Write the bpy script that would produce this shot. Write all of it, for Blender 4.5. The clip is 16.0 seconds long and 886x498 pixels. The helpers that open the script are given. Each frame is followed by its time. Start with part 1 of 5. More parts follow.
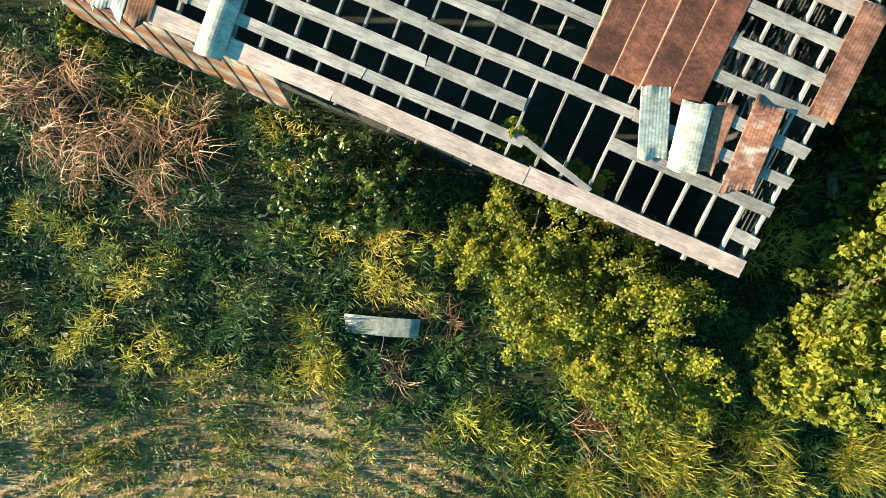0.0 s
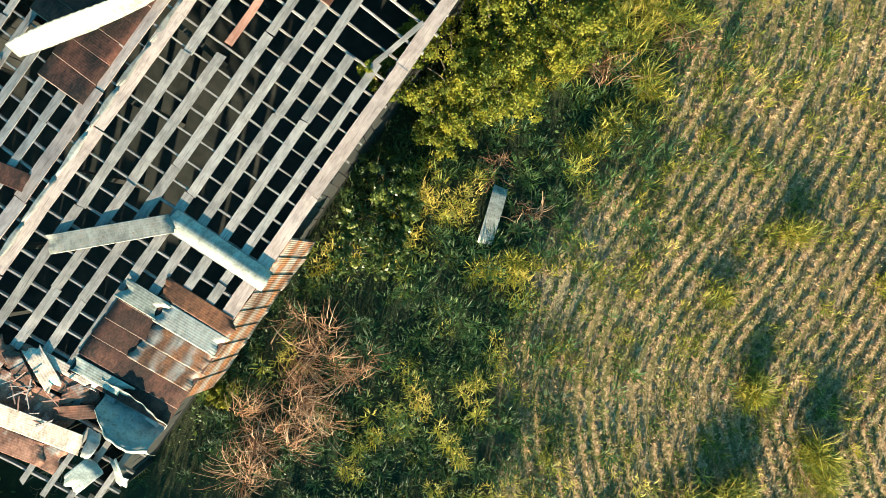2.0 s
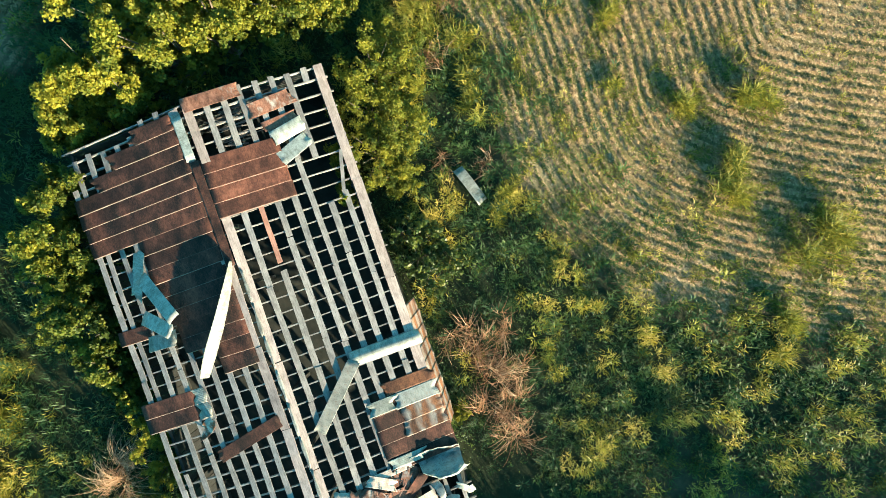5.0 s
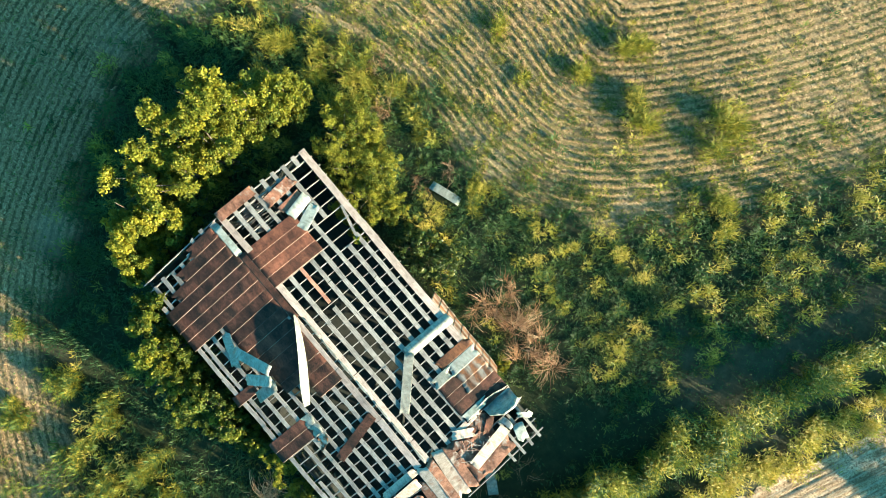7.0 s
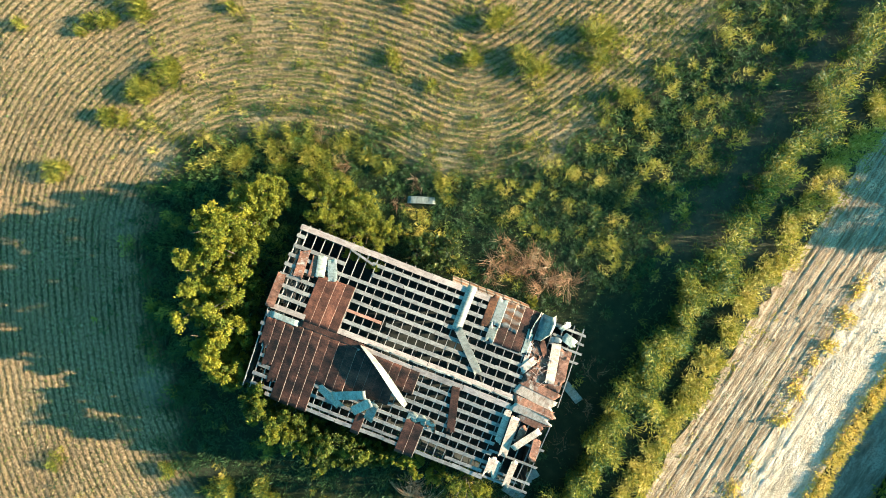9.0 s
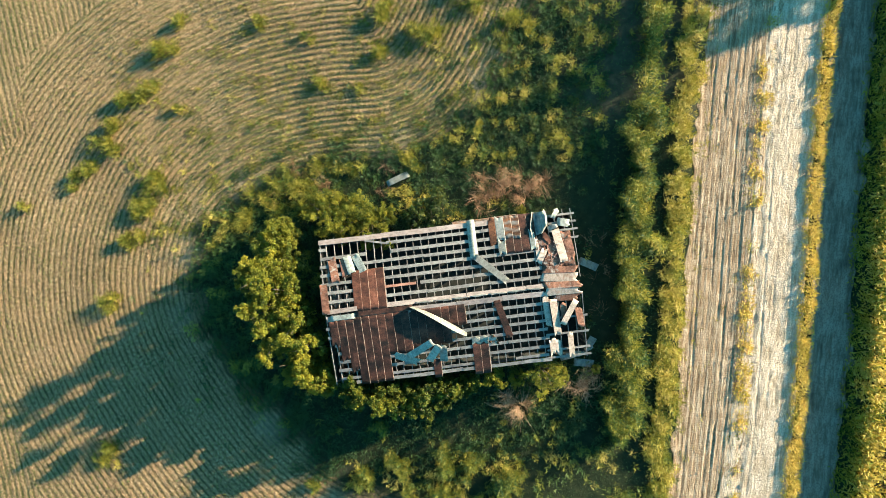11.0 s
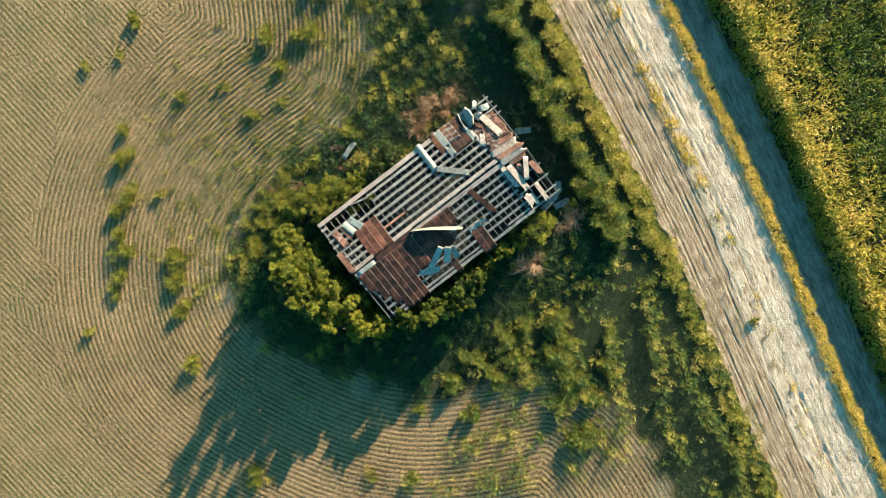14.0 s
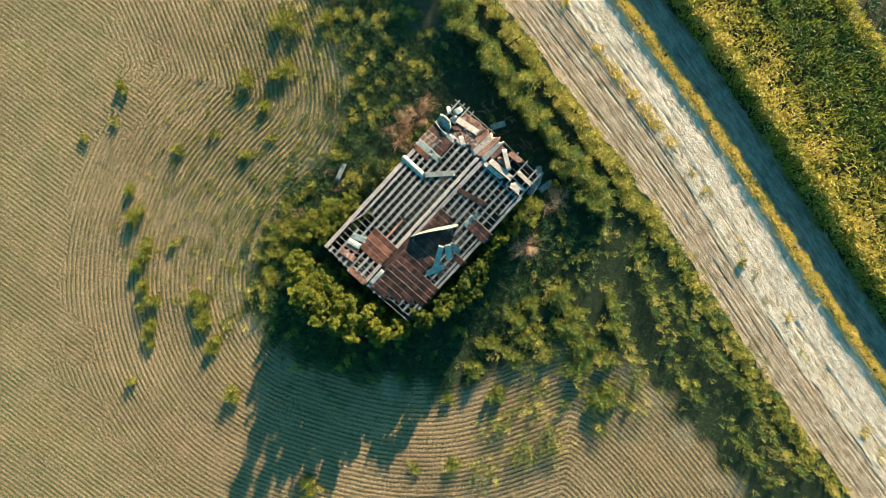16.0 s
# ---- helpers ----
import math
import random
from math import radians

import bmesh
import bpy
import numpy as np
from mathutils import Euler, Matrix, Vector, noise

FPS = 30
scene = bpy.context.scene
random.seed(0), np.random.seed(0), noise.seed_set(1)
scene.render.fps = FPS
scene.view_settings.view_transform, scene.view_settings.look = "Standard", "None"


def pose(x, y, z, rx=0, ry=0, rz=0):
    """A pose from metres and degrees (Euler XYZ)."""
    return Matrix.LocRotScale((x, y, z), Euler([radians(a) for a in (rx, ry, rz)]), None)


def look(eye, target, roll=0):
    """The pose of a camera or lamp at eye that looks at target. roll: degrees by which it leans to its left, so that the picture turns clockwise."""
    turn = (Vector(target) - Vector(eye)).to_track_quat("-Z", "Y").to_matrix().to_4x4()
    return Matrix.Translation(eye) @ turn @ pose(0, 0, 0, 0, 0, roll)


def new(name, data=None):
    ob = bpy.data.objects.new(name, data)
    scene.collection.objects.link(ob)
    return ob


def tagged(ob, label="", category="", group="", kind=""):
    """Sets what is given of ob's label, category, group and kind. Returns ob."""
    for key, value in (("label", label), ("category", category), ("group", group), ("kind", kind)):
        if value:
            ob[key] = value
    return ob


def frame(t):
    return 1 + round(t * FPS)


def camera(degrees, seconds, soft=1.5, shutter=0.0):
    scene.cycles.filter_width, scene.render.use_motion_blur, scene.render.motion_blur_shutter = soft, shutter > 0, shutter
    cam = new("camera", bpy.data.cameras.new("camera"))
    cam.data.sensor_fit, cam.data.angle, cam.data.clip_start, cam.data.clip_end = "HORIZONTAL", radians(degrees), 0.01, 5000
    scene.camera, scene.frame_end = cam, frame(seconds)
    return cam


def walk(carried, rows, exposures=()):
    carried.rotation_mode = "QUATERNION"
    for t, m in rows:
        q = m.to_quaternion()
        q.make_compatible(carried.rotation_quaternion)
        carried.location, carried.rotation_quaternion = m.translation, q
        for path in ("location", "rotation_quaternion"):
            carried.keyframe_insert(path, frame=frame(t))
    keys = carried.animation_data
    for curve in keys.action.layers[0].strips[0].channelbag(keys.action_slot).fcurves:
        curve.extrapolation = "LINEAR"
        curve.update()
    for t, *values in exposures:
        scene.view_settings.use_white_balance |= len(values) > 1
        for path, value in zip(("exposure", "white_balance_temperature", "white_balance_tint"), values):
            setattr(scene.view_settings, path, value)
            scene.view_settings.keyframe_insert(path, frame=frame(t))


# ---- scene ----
cam = camera(75.0, 16.0, soft=0.65)
# seconds, eye in metres, turn in degrees: a drone that looks down, rises and turns
PATH = [
    (0.0, -3.70, 7.50, 15.45, -1.01, -0.71, 203.22),
    (0.5, -3.00, 8.40, 16.35, -0.92, -0.97, 179.92),
    (1.0, -2.31, 8.85, 17.25, -0.95, -1.22, 158.63),
    (1.5, -1.74, 9.01, 18.32, -0.82, -1.37, 141.24),
    (2.0, -1.38, 8.99, 19.50, -0.62, -1.20, 125.07),
    (2.5, -1.18, 8.83, 20.67, -0.47, -1.02, 111.96),
    (3.0, -1.13, 8.62, 21.94, -0.37, -0.72, 100.94),
    (3.5, -1.22, 8.24, 23.19, -0.54, -0.56, 90.50),
    (4.0, -1.34, 8.05, 24.48, -0.83, -0.19, 81.92),
    (4.2, -1.39, 8.05, 24.99, -0.97, -0.11, 79.12),
    (6.3, -1.37, 8.29, 31.97, -0.97, 0.06, 59.20),
    (6.5, -1.34, 8.34, 32.68, -0.97, 0.14, 56.72),
    (7.0, -1.22, 8.48, 34.41, -1.02, 0.35, 49.93),
    (7.5, -0.97, 8.54, 36.02, -0.87, 0.66, 43.00),
    (8.0, -0.66, 8.58, 37.63, -0.66, 1.04, 35.83),
    (8.2, -0.55, 8.54, 38.33, -0.50, 1.11, 33.05),
    (10.3, 0.40, 6.21, 46.15, -0.62, 0.87, 1.48),
    (10.5, 0.39, 5.79, 46.81, -0.71, 0.79, -1.03),
    (11.0, 0.31, 4.49, 48.46, -0.78, 0.61, -6.94),
    (11.5, 0.23, 2.96, 50.04, -0.79, 0.56, -12.91),
    (12.0, -0.01, 1.24, 51.64, -0.73, 0.47, -18.53),
    (12.5, -0.49, -0.55, 53.21, -0.72, 0.33, -24.12),
    (13.0, -0.98, -2.02, 54.71, -0.88, 0.17, -28.38),
    (13.5, -1.32, -2.62, 56.27, -0.73, 0.06, -33.02),
    (14.0, -1.53, -2.81, 57.70, -0.59, -0.02, -37.63),
    (14.5, -1.58, -2.84, 58.79, -0.58, -0.04, -40.66),
    (15.0, -1.66, -2.86, 59.73, -0.54, -0.06, -42.93),
    (15.5, -1.66, -2.82, 60.74, -0.57, -0.10, -45.21),
    (16.0, -1.58, -2.78, 61.68, -0.67, -0.11, -47.67),
]
walk(cam, [(t, pose(x, y, z, rx, ry, rz)) for t, x, y, z, rx, ry, rz in PATH], exposures=[(0.0, 2.06, 6500, 8), (2.5, 1.96, 6500, 8), (4.2, 1.97, 6450, 6), (6.5, 2.25, 6350, 2), (8.2, 2.19, 6350, 3), (10.4, 1.93, 6450, 10), (16.0, 1.67, 6300, 8)])

# ---- light: a low evening sun and a clear sky ----
SUN_TO = Vector((0.93, 0.376, 0.0)).normalized()
SUN_UP = radians(14.0)
SUN_TO = Vector((SUN_TO.x * math.cos(SUN_UP), SUN_TO.y * math.cos(SUN_UP), math.sin(SUN_UP)))
world = bpy.data.worlds.new("world")
scene.world = world
world.use_nodes = True
wn = world.node_tree.nodes
sky = wn.new("ShaderNodeTexSky")
sky.sky_type, sky.sun_disc = "NISHITA", False
sky.sun_elevation, sky.sun_rotation = SUN_UP, math.atan2(SUN_TO.x, SUN_TO.y)
tint = wn.new("ShaderNodeMix")
tint.data_type, tint.blend_type = "RGBA", "MULTIPLY"
tint.inputs[0].default_value, tint.inputs[7].default_value = 1.0, (0.30, 1.0, 1.06, 1)
world.node_tree.links.new(sky.outputs[0], tint.inputs[6])
world.node_tree.links.new(tint.outputs[2], wn["Background"].inputs[0])
wn["Background"].inputs[1].default_value = 0.074
sun_data = bpy.data.lights.new("sun", "SUN")
sun_data.energy, sun_data.angle, sun_data.color = 5.0, radians(0.6), (1.0, 0.805, 0.55)
sun = new("sun", sun_data)
sun.matrix_world = look(SUN_TO * 100, (0, 0, 0))

# ---- materials ----


def ramp(nt, fac, stops):
    r = nt.nodes.new("ShaderNodeValToRGB")
    r.color_ramp.elements[0].position, r.color_ramp.elements[0].color = stops[0][0], (*stops[0][1], 1)
    r.color_ramp.elements[1].position, r.color_ramp.elements[1].color = stops[-1][0], (*stops[-1][1], 1)
    for p, c in stops[1:-1]:
        e = r.color_ramp.elements.new(p)
        e.color = (*c, 1)
    nt.links.new(fac, r.inputs[0])
    return r.outputs[0]


def tex_noise(nt, vec, scale, detail=4.0, rough=0.6):
    n = nt.nodes.new("ShaderNodeTexNoise")
    n.inputs["Scale"].default_value, n.inputs["Detail"].default_value, n.inputs["Roughness"].default_value = scale, detail, rough
    nt.links.new(vec, n.inputs["Vector"])
    return n.outputs[0]


def mixed(nt, fac, a, b, how="MIX"):
    m = nt.nodes.new("ShaderNodeMix")
    m.data_type, m.blend_type = "RGBA", how
    for sock, val in ((m.inputs[0], fac), (m.inputs[6], a), (m.inputs[7], b)):
        if isinstance(val, (int, float)):
            sock.default_value = val
        elif isinstance(val, tuple):
            sock.default_value = (*val, 1)
        else:
            nt.links.new(val, sock)
    return m.outputs[2]


def calc(nt, op, a, b=0.0, clamp=False):
    m = nt.nodes.new("ShaderNodeMath")
    m.operation, m.use_clamp = op, clamp
    for sock, val in ((m.inputs[0], a), (m.inputs[1], b)):
        if isinstance(val, (int, float)):
            sock.default_value = val
        else:
            nt.links.new(val, sock)
    return m.outputs[0]


def material(name, rough=0.85):
    m = bpy.data.materials.new(name)
    m.use_nodes = True
    nt = m.node_tree
    bsdf = nt.nodes["Principled BSDF"]
    bsdf.inputs["Roughness"].default_value = rough
    bsdf.inputs["Specular IOR Level"].default_value = 0.15 if rough > 0.9 else 0.4
    pos = nt.nodes.new("ShaderNodeNewGeometry")
    return m, nt, bsdf, pos


def bump(nt, bsdf, height, strength, distance):
    b = nt.nodes.new("ShaderNodeBump")
    b.inputs["Strength"].default_value, b.inputs["Distance"].default_value = strength, distance
    nt.links.new(height, b.inputs["Height"])
    nt.links.new(b.outputs[0], bsdf.inputs["Normal"])


def attribute(nt, name):
    a = nt.nodes.new("ShaderNodeAttribute")
    a.attribute_name = name
    return a.outputs["Fac"]


def mat_leaf(name, colours, glow=0.35, chance=0.3, rough=0.55, sheen=0.3):
    """Leaves or blades, partly see-through to light: the stored tone, which can hold painted sun or shade, and each
    leaf's chance pick the colour.
    """
    m, nt, bsdf, pos = material(name, rough)
    fac = calc(nt, "ADD", calc(nt, "MULTIPLY", calc(nt, "SUBTRACT", pos.outputs["Random Per Island"], 0.5), chance), attribute(nt, "tone"), True)
    col = ramp(nt, fac, colours)
    nt.links.new(col, bsdf.inputs["Base Color"])
    bsdf.inputs["Specular IOR Level"].default_value = sheen
    thin = nt.nodes.new("ShaderNodeBsdfTranslucent")
    nt.links.new(col, thin.inputs[0])
    both = nt.nodes.new("ShaderNodeMixShader")
    both.inputs[0].default_value = glow
    nt.links.new(bsdf.outputs[0], both.inputs[1])
    nt.links.new(thin.outputs[0], both.inputs[2])
    nt.links.new(both.outputs[0], nt.nodes["Material Output"].inputs[0])
    return m


def mat_wood(name, dark, light):
    m, nt, bsdf, pos = material(name, 0.9)
    info = nt.nodes.new("ShaderNodeObjectInfo")
    tc = nt.nodes.new("ShaderNodeTexCoord")
    mp = nt.nodes.new("ShaderNodeMapping")
    mp.inputs["Scale"].default_value = (0.8, 14, 14)
    nt.links.new(tc.outputs["Object"], mp.inputs[0])
    grain = tex_noise(nt, mp.outputs[0], 2.5, 6.0, 0.65)
    stain = tex_noise(nt, pos.outputs["Position"], 2.2, 6.0, 0.7)
    mp2 = nt.nodes.new("ShaderNodeMapping")
    mp2.inputs["Scale"].default_value = (1.2, 7, 7)
    nt.links.new(tc.outputs["Object"], mp2.inputs[0])
    smear = tex_noise(nt, mp2.outputs[0], 1.6, 5.0, 0.7)
    col = ramp(nt, grain, [(0.30, dark), (0.47, light), (0.8, tuple(min(1, c * 1.12) for c in light))])
    col = mixed(nt, calc(nt, "MULTIPLY", ramp(nt, stain, [(0.42, (0, 0, 0)), (0.72, (1, 1, 1))]), 0.65), col, tuple(c * 0.9 for c in dark))
    col = mixed(nt, calc(nt, "MULTIPLY", ramp(nt, smear, [(0.50, (0, 0, 0)), (0.68, (1, 1, 1))]), 0.7), col, tuple(c * 1.3 for c in dark))
    shade = nt.nodes.new("ShaderNodeHueSaturation")
    nt.links.new(calc(nt, "ADD", calc(nt, "MULTIPLY", info.outputs["Random"], 0.4), 0.8), shade.inputs["Value"])
    nt.links.new(col, shade.inputs["Color"])
    nt.links.new(shade.outputs[0], bsdf.inputs["Base Color"])
    bump(nt, bsdf, grain, 0.5, 0.01)
    return m


def mat_tin(name, rust, scale=1.1, zinc=(0.48, 0.495, 0.44), deep=(0.075, 0.026, 0.018), bright=(0.235, 0.085, 0.055), bands=0.0):
    """Corrugated iron: weathered zinc with rust over a share of it."""
    m, nt, bsdf, pos = material(name, 0.55)
    tc = nt.nodes.new("ShaderNodeTexCoord")
    info = nt.nodes.new("ShaderNodeObjectInfo")
    off = nt.nodes.new("ShaderNodeVectorMath")
    off.operation = "ADD"
    nt.links.new(tc.outputs["Object"], off.inputs[0])
    comb = nt.nodes.new("ShaderNodeCombineXYZ")
    shift = calc(nt, "MULTIPLY", info.outputs["Random"], 40.0)
    for k in range(3):
        nt.links.new(shift, comb.inputs[k])
    nt.links.new(comb.outputs[0], off.inputs[1])
    v = off.outputs[0]
    mp = nt.nodes.new("ShaderNodeMapping")
    mp.inputs["Scale"].default_value = (1.5, 0.8, 1.0)
    nt.links.new(v, mp.inputs[0])
    v = mp.outputs[0]
    big, fine = tex_noise(nt, v, scale, 4.0, 0.6), tex_noise(nt, v, 14.0, 5.0, 0.7)
    zc = ramp(nt, fine, [(0.3, tuple(c * 0.72 for c in zinc)), (0.7, zinc)])
    rc = ramp(nt, calc(nt, "ADD", calc(nt, "MULTIPLY", big, 0.6), calc(nt, "MULTIPLY", fine, 0.4)), [(0.40, deep), (0.50, tuple((a + b) / 2 for a, b in zip(deep, bright))), (0.60, bright)])
    if bands:  # rust that creeps out from where the sheet lies on each roof board
        sep = nt.nodes.new("ShaderNodeSeparateXYZ")
        nt.links.new(tc.outputs["Object"], sep.inputs[0])
        stripe = calc(nt, "ADD", calc(nt, "MULTIPLY", calc(nt, "SINE", calc(nt, "ADD", calc(nt, "MULTIPLY", sep.outputs[0], 2 * math.pi / bands), calc(nt, "MULTIPLY", big, 5.0))), 0.15), 0.25)
        big = calc(nt, "ADD", calc(nt, "MULTIPLY", big, 0.5), stripe)
    edge = 1.0 - rust
    f = ramp(nt, calc(nt, "ADD", calc(nt, "MULTIPLY", big, 0.8), calc(nt, "MULTIPLY", fine, 0.2)), [(max(0.0, 0.2 + 0.6 * edge - (0.16 if bands else 0.05)), (0, 0, 0)), (min(1.0, 0.2 + 0.6 * edge + (0.14 if bands else 0.06)), (1, 1, 1))])
    col = mixed(nt, f, zc, rc)
    grime = ramp(nt, tex_noise(nt, v, 3.5, 5.0, 0.7), [(0.35, (0.45, 0.44, 0.42)), (0.6, (1, 1, 1))])
    col = mixed(nt, 0.8, col, grime, "MULTIPLY")
    weather = ramp(nt, tex_noise(nt, pos.outputs["Position"], 0.8, 4.0, 0.62), [(0.42, (0.42, 0.43, 0.46)), (0.56, (1, 1, 1))])
    col = mixed(nt, calc(nt, "MULTIPLY", f, 0.9), col, mixed(nt, 1.0, col, weather, "MULTIPLY"))
    # sunlit lap edges are painted on as a thin pale line
    col = mixed(nt, calc(nt, "MULTIPLY", calc(nt, "MULTIPLY", attribute(nt, "lap"), big), 0.8), col, (0.48, 0.42, 0.38))
    age = nt.nodes.new("ShaderNodeHueSaturation")
    nt.links.new(calc(nt, "ADD", calc(nt, "MULTIPLY", info.outputs["Random"], 0.55), 0.72), age.inputs["Value"])
    nt.links.new(col, age.inputs["Color"])
    col = age.outputs[0]
    nt.links.new(col, bsdf.inputs["Base Color"])
    nt.links.new(calc(nt, "MULTIPLY", calc(nt, "SUBTRACT", 1.0, f), 0.14), bsdf.inputs["Metallic"])
    nt.links.new(calc(nt, "ADD", calc(nt, "MULTIPLY", f, 0.3), 0.5), bsdf.inputs["Roughness"])
    bump(nt, bsdf, fine, 0.25, 0.004)
    return m


ROW = 0.48
M_GROUND, nt, bsdf, pos = material("earth", 0.95)
P = pos.outputs["Position"]
n_big, n_mid, n_fine = tex_noise(nt, P, 0.12, 4.0), tex_noise(nt, P, 1.6, 5.0, 0.7), tex_noise(nt, P, 5.0, 7.0, 0.85)
n_clod = tex_noise(nt, P, 11.0, 5.0, 0.8)
chaff = calc(nt, "ADD", calc(nt, "MULTIPLY", n_fine, 0.6), calc(nt, "MULTIPLY", n_clod, 0.4))
litter = ramp(nt, chaff, [(0.40, (0.088, 0.057, 0.030)), (0.47, (0.250, 0.162, 0.088)), (0.53, (0.405, 0.268, 0.150)), (0.61, (0.68, 0.505, 0.325))])
litter = mixed(nt, ramp(nt, n_big, [(0.4, (0, 0, 0)), (0.62, (0.7, 0.7, 0.7))]), litter, ramp(nt, chaff, [(0.40, (0.065, 0.048, 0.026)), (0.58, (0.44, 0.272, 0.150))]))
litter = mixed(nt, calc(nt, "MULTIPLY", attribute(nt, "sprout"), 0.22), litter, ramp(nt, chaff, [(0.42, (0.085, 0.078, 0.033)), (0.58, (0.48, 0.385, 0.19))]))
# row shade is painted as broken lines of darker soil between the dry litter; far from the island the rows run straight
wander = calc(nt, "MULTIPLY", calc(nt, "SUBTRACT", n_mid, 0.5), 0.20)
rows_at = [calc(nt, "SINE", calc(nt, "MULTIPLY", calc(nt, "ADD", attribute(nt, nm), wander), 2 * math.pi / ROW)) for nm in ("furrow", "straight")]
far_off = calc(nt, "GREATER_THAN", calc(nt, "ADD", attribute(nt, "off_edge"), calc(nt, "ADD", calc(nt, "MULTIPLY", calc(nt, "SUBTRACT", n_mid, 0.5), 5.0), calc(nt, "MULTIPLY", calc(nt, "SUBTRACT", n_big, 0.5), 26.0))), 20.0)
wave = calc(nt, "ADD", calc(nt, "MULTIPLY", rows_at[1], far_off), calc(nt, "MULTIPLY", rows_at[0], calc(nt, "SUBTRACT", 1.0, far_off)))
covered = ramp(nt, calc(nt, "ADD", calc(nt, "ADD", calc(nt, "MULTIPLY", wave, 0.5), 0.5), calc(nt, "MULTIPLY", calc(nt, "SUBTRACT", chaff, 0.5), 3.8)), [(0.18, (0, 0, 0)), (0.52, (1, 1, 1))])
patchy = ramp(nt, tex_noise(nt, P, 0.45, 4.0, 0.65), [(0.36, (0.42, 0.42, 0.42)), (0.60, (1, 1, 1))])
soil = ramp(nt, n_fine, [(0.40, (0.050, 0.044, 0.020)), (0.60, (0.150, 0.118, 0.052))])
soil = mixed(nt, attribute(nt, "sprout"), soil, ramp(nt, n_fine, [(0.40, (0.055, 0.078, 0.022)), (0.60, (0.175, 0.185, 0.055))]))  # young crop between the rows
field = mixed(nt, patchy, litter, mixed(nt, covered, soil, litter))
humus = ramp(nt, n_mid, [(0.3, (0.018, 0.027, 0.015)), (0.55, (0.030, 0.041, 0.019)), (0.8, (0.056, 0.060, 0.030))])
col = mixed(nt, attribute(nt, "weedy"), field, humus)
pale = ramp(nt, n_mid, [(0.3, (0.26, 0.21, 0.15)), (0.55, (0.45, 0.37, 0.27)), (0.75, (0.60, 0.52, 0.41))])
col = mixed(nt, attribute(nt, "dusty"), col, pale)
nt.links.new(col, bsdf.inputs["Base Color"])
ploughed = calc(nt, "MULTIPLY", wave, calc(nt, "SUBTRACT", 0.20, calc(nt, "MULTIPLY", attribute(nt, "weedy"), 0.20)))
bump(nt, bsdf, calc(nt, "ADD", ploughed, n_fine), 0.9, 0.10)



def mat_sand(name, dark, mid, light):
    """Track earth, streaked along the track, with clods."""
    m, nt, bsdf, pos = material(name, 0.95)
    n_a, n_b = tex_noise(nt, pos.outputs["Position"], 0.7, 5.0, 0.65), tex_noise(nt, pos.outputs["Position"], 9.0, 5.0, 0.7)
    mp = nt.nodes.new("ShaderNodeMapping")
    mp.vector_type = "TEXTURE"
    mp.inputs["Rotation"].default_value, mp.inputs["Scale"].default_value = (0, 0, -math.atan(0.219)), (0.30, 1.8, 1)
    nt.links.new(pos.outputs["Position"], mp.inputs[0])
    streak = tex_noise(nt, mp.outputs[0], 1.0, 5.0, 0.65)
    patches = calc(nt, "ADD", calc(nt, "MULTIPLY", streak, 0.6), calc(nt, "MULTIPLY", n_a, 0.4))
    c1 = ramp(nt, patches, [(0.36, dark), (0.46, mid), (0.58, light)])
    c1 = mixed(nt, ramp(nt, n_b, [(0.47, (0, 0, 0)), (0.60, (0.7, 0.7, 0.7))]), c1, tuple(0.62 * c for c in mid))
    nt.links.new(c1, bsdf.inputs["Base Color"])
    bump(nt, bsdf, calc(nt, "ADD", calc(nt, "MULTIPLY", n_a, 2.0), calc(nt, "ADD", streak, calc(nt, "MULTIPLY", n_b, 1.3))), 0.9, 0.12)
    return m


M_SAND = mat_sand("road_sand", (0.29, 0.22, 0.155), (0.58, 0.455, 0.33), (0.79, 0.655, 0.53))
# the sand at about half its lightness, the tall grass's shade put in
M_SAND_SHADED = mat_sand("road_sand_shaded", (0.13, 0.105, 0.078), (0.25, 0.205, 0.155), (0.40, 0.34, 0.27))

M_BROWN, nt, bsdf, pos = material("road_dirt", 0.95)
mp = nt.nodes.new("ShaderNodeMapping")
mp.vector_type = "TEXTURE"
mp.inputs["Rotation"].default_value, mp.inputs["Scale"].default_value = (0, 0, -math.atan(0.219)), (0.12, 2.2, 1)
nt.links.new(pos.outputs["Position"], mp.inputs[0])
streak = tex_noise(nt, mp.outputs[0], 1.0, 4.0, 0.6)
n_b = tex_noise(nt, pos.outputs["Position"], 10.0, 5.0, 0.75)
n_c = tex_noise(nt, pos.outputs["Position"], 0.9, 4.0, 0.6)
c1 = ramp(nt, calc(nt, "ADD", calc(nt, "MULTIPLY", streak, 0.55), calc(nt, "MULTIPLY", n_c, 0.45)), [(0.36, (0.25, 0.165, 0.10)), (0.5, (0.50, 0.36, 0.24)), (0.62, (0.73, 0.57, 0.42))])
c1 = mixed(nt, ramp(nt, n_b, [(0.48, (0, 0, 0)), (0.57, (0.85, 0.85, 0.85))]), c1, (0.165, 0.104, 0.060))
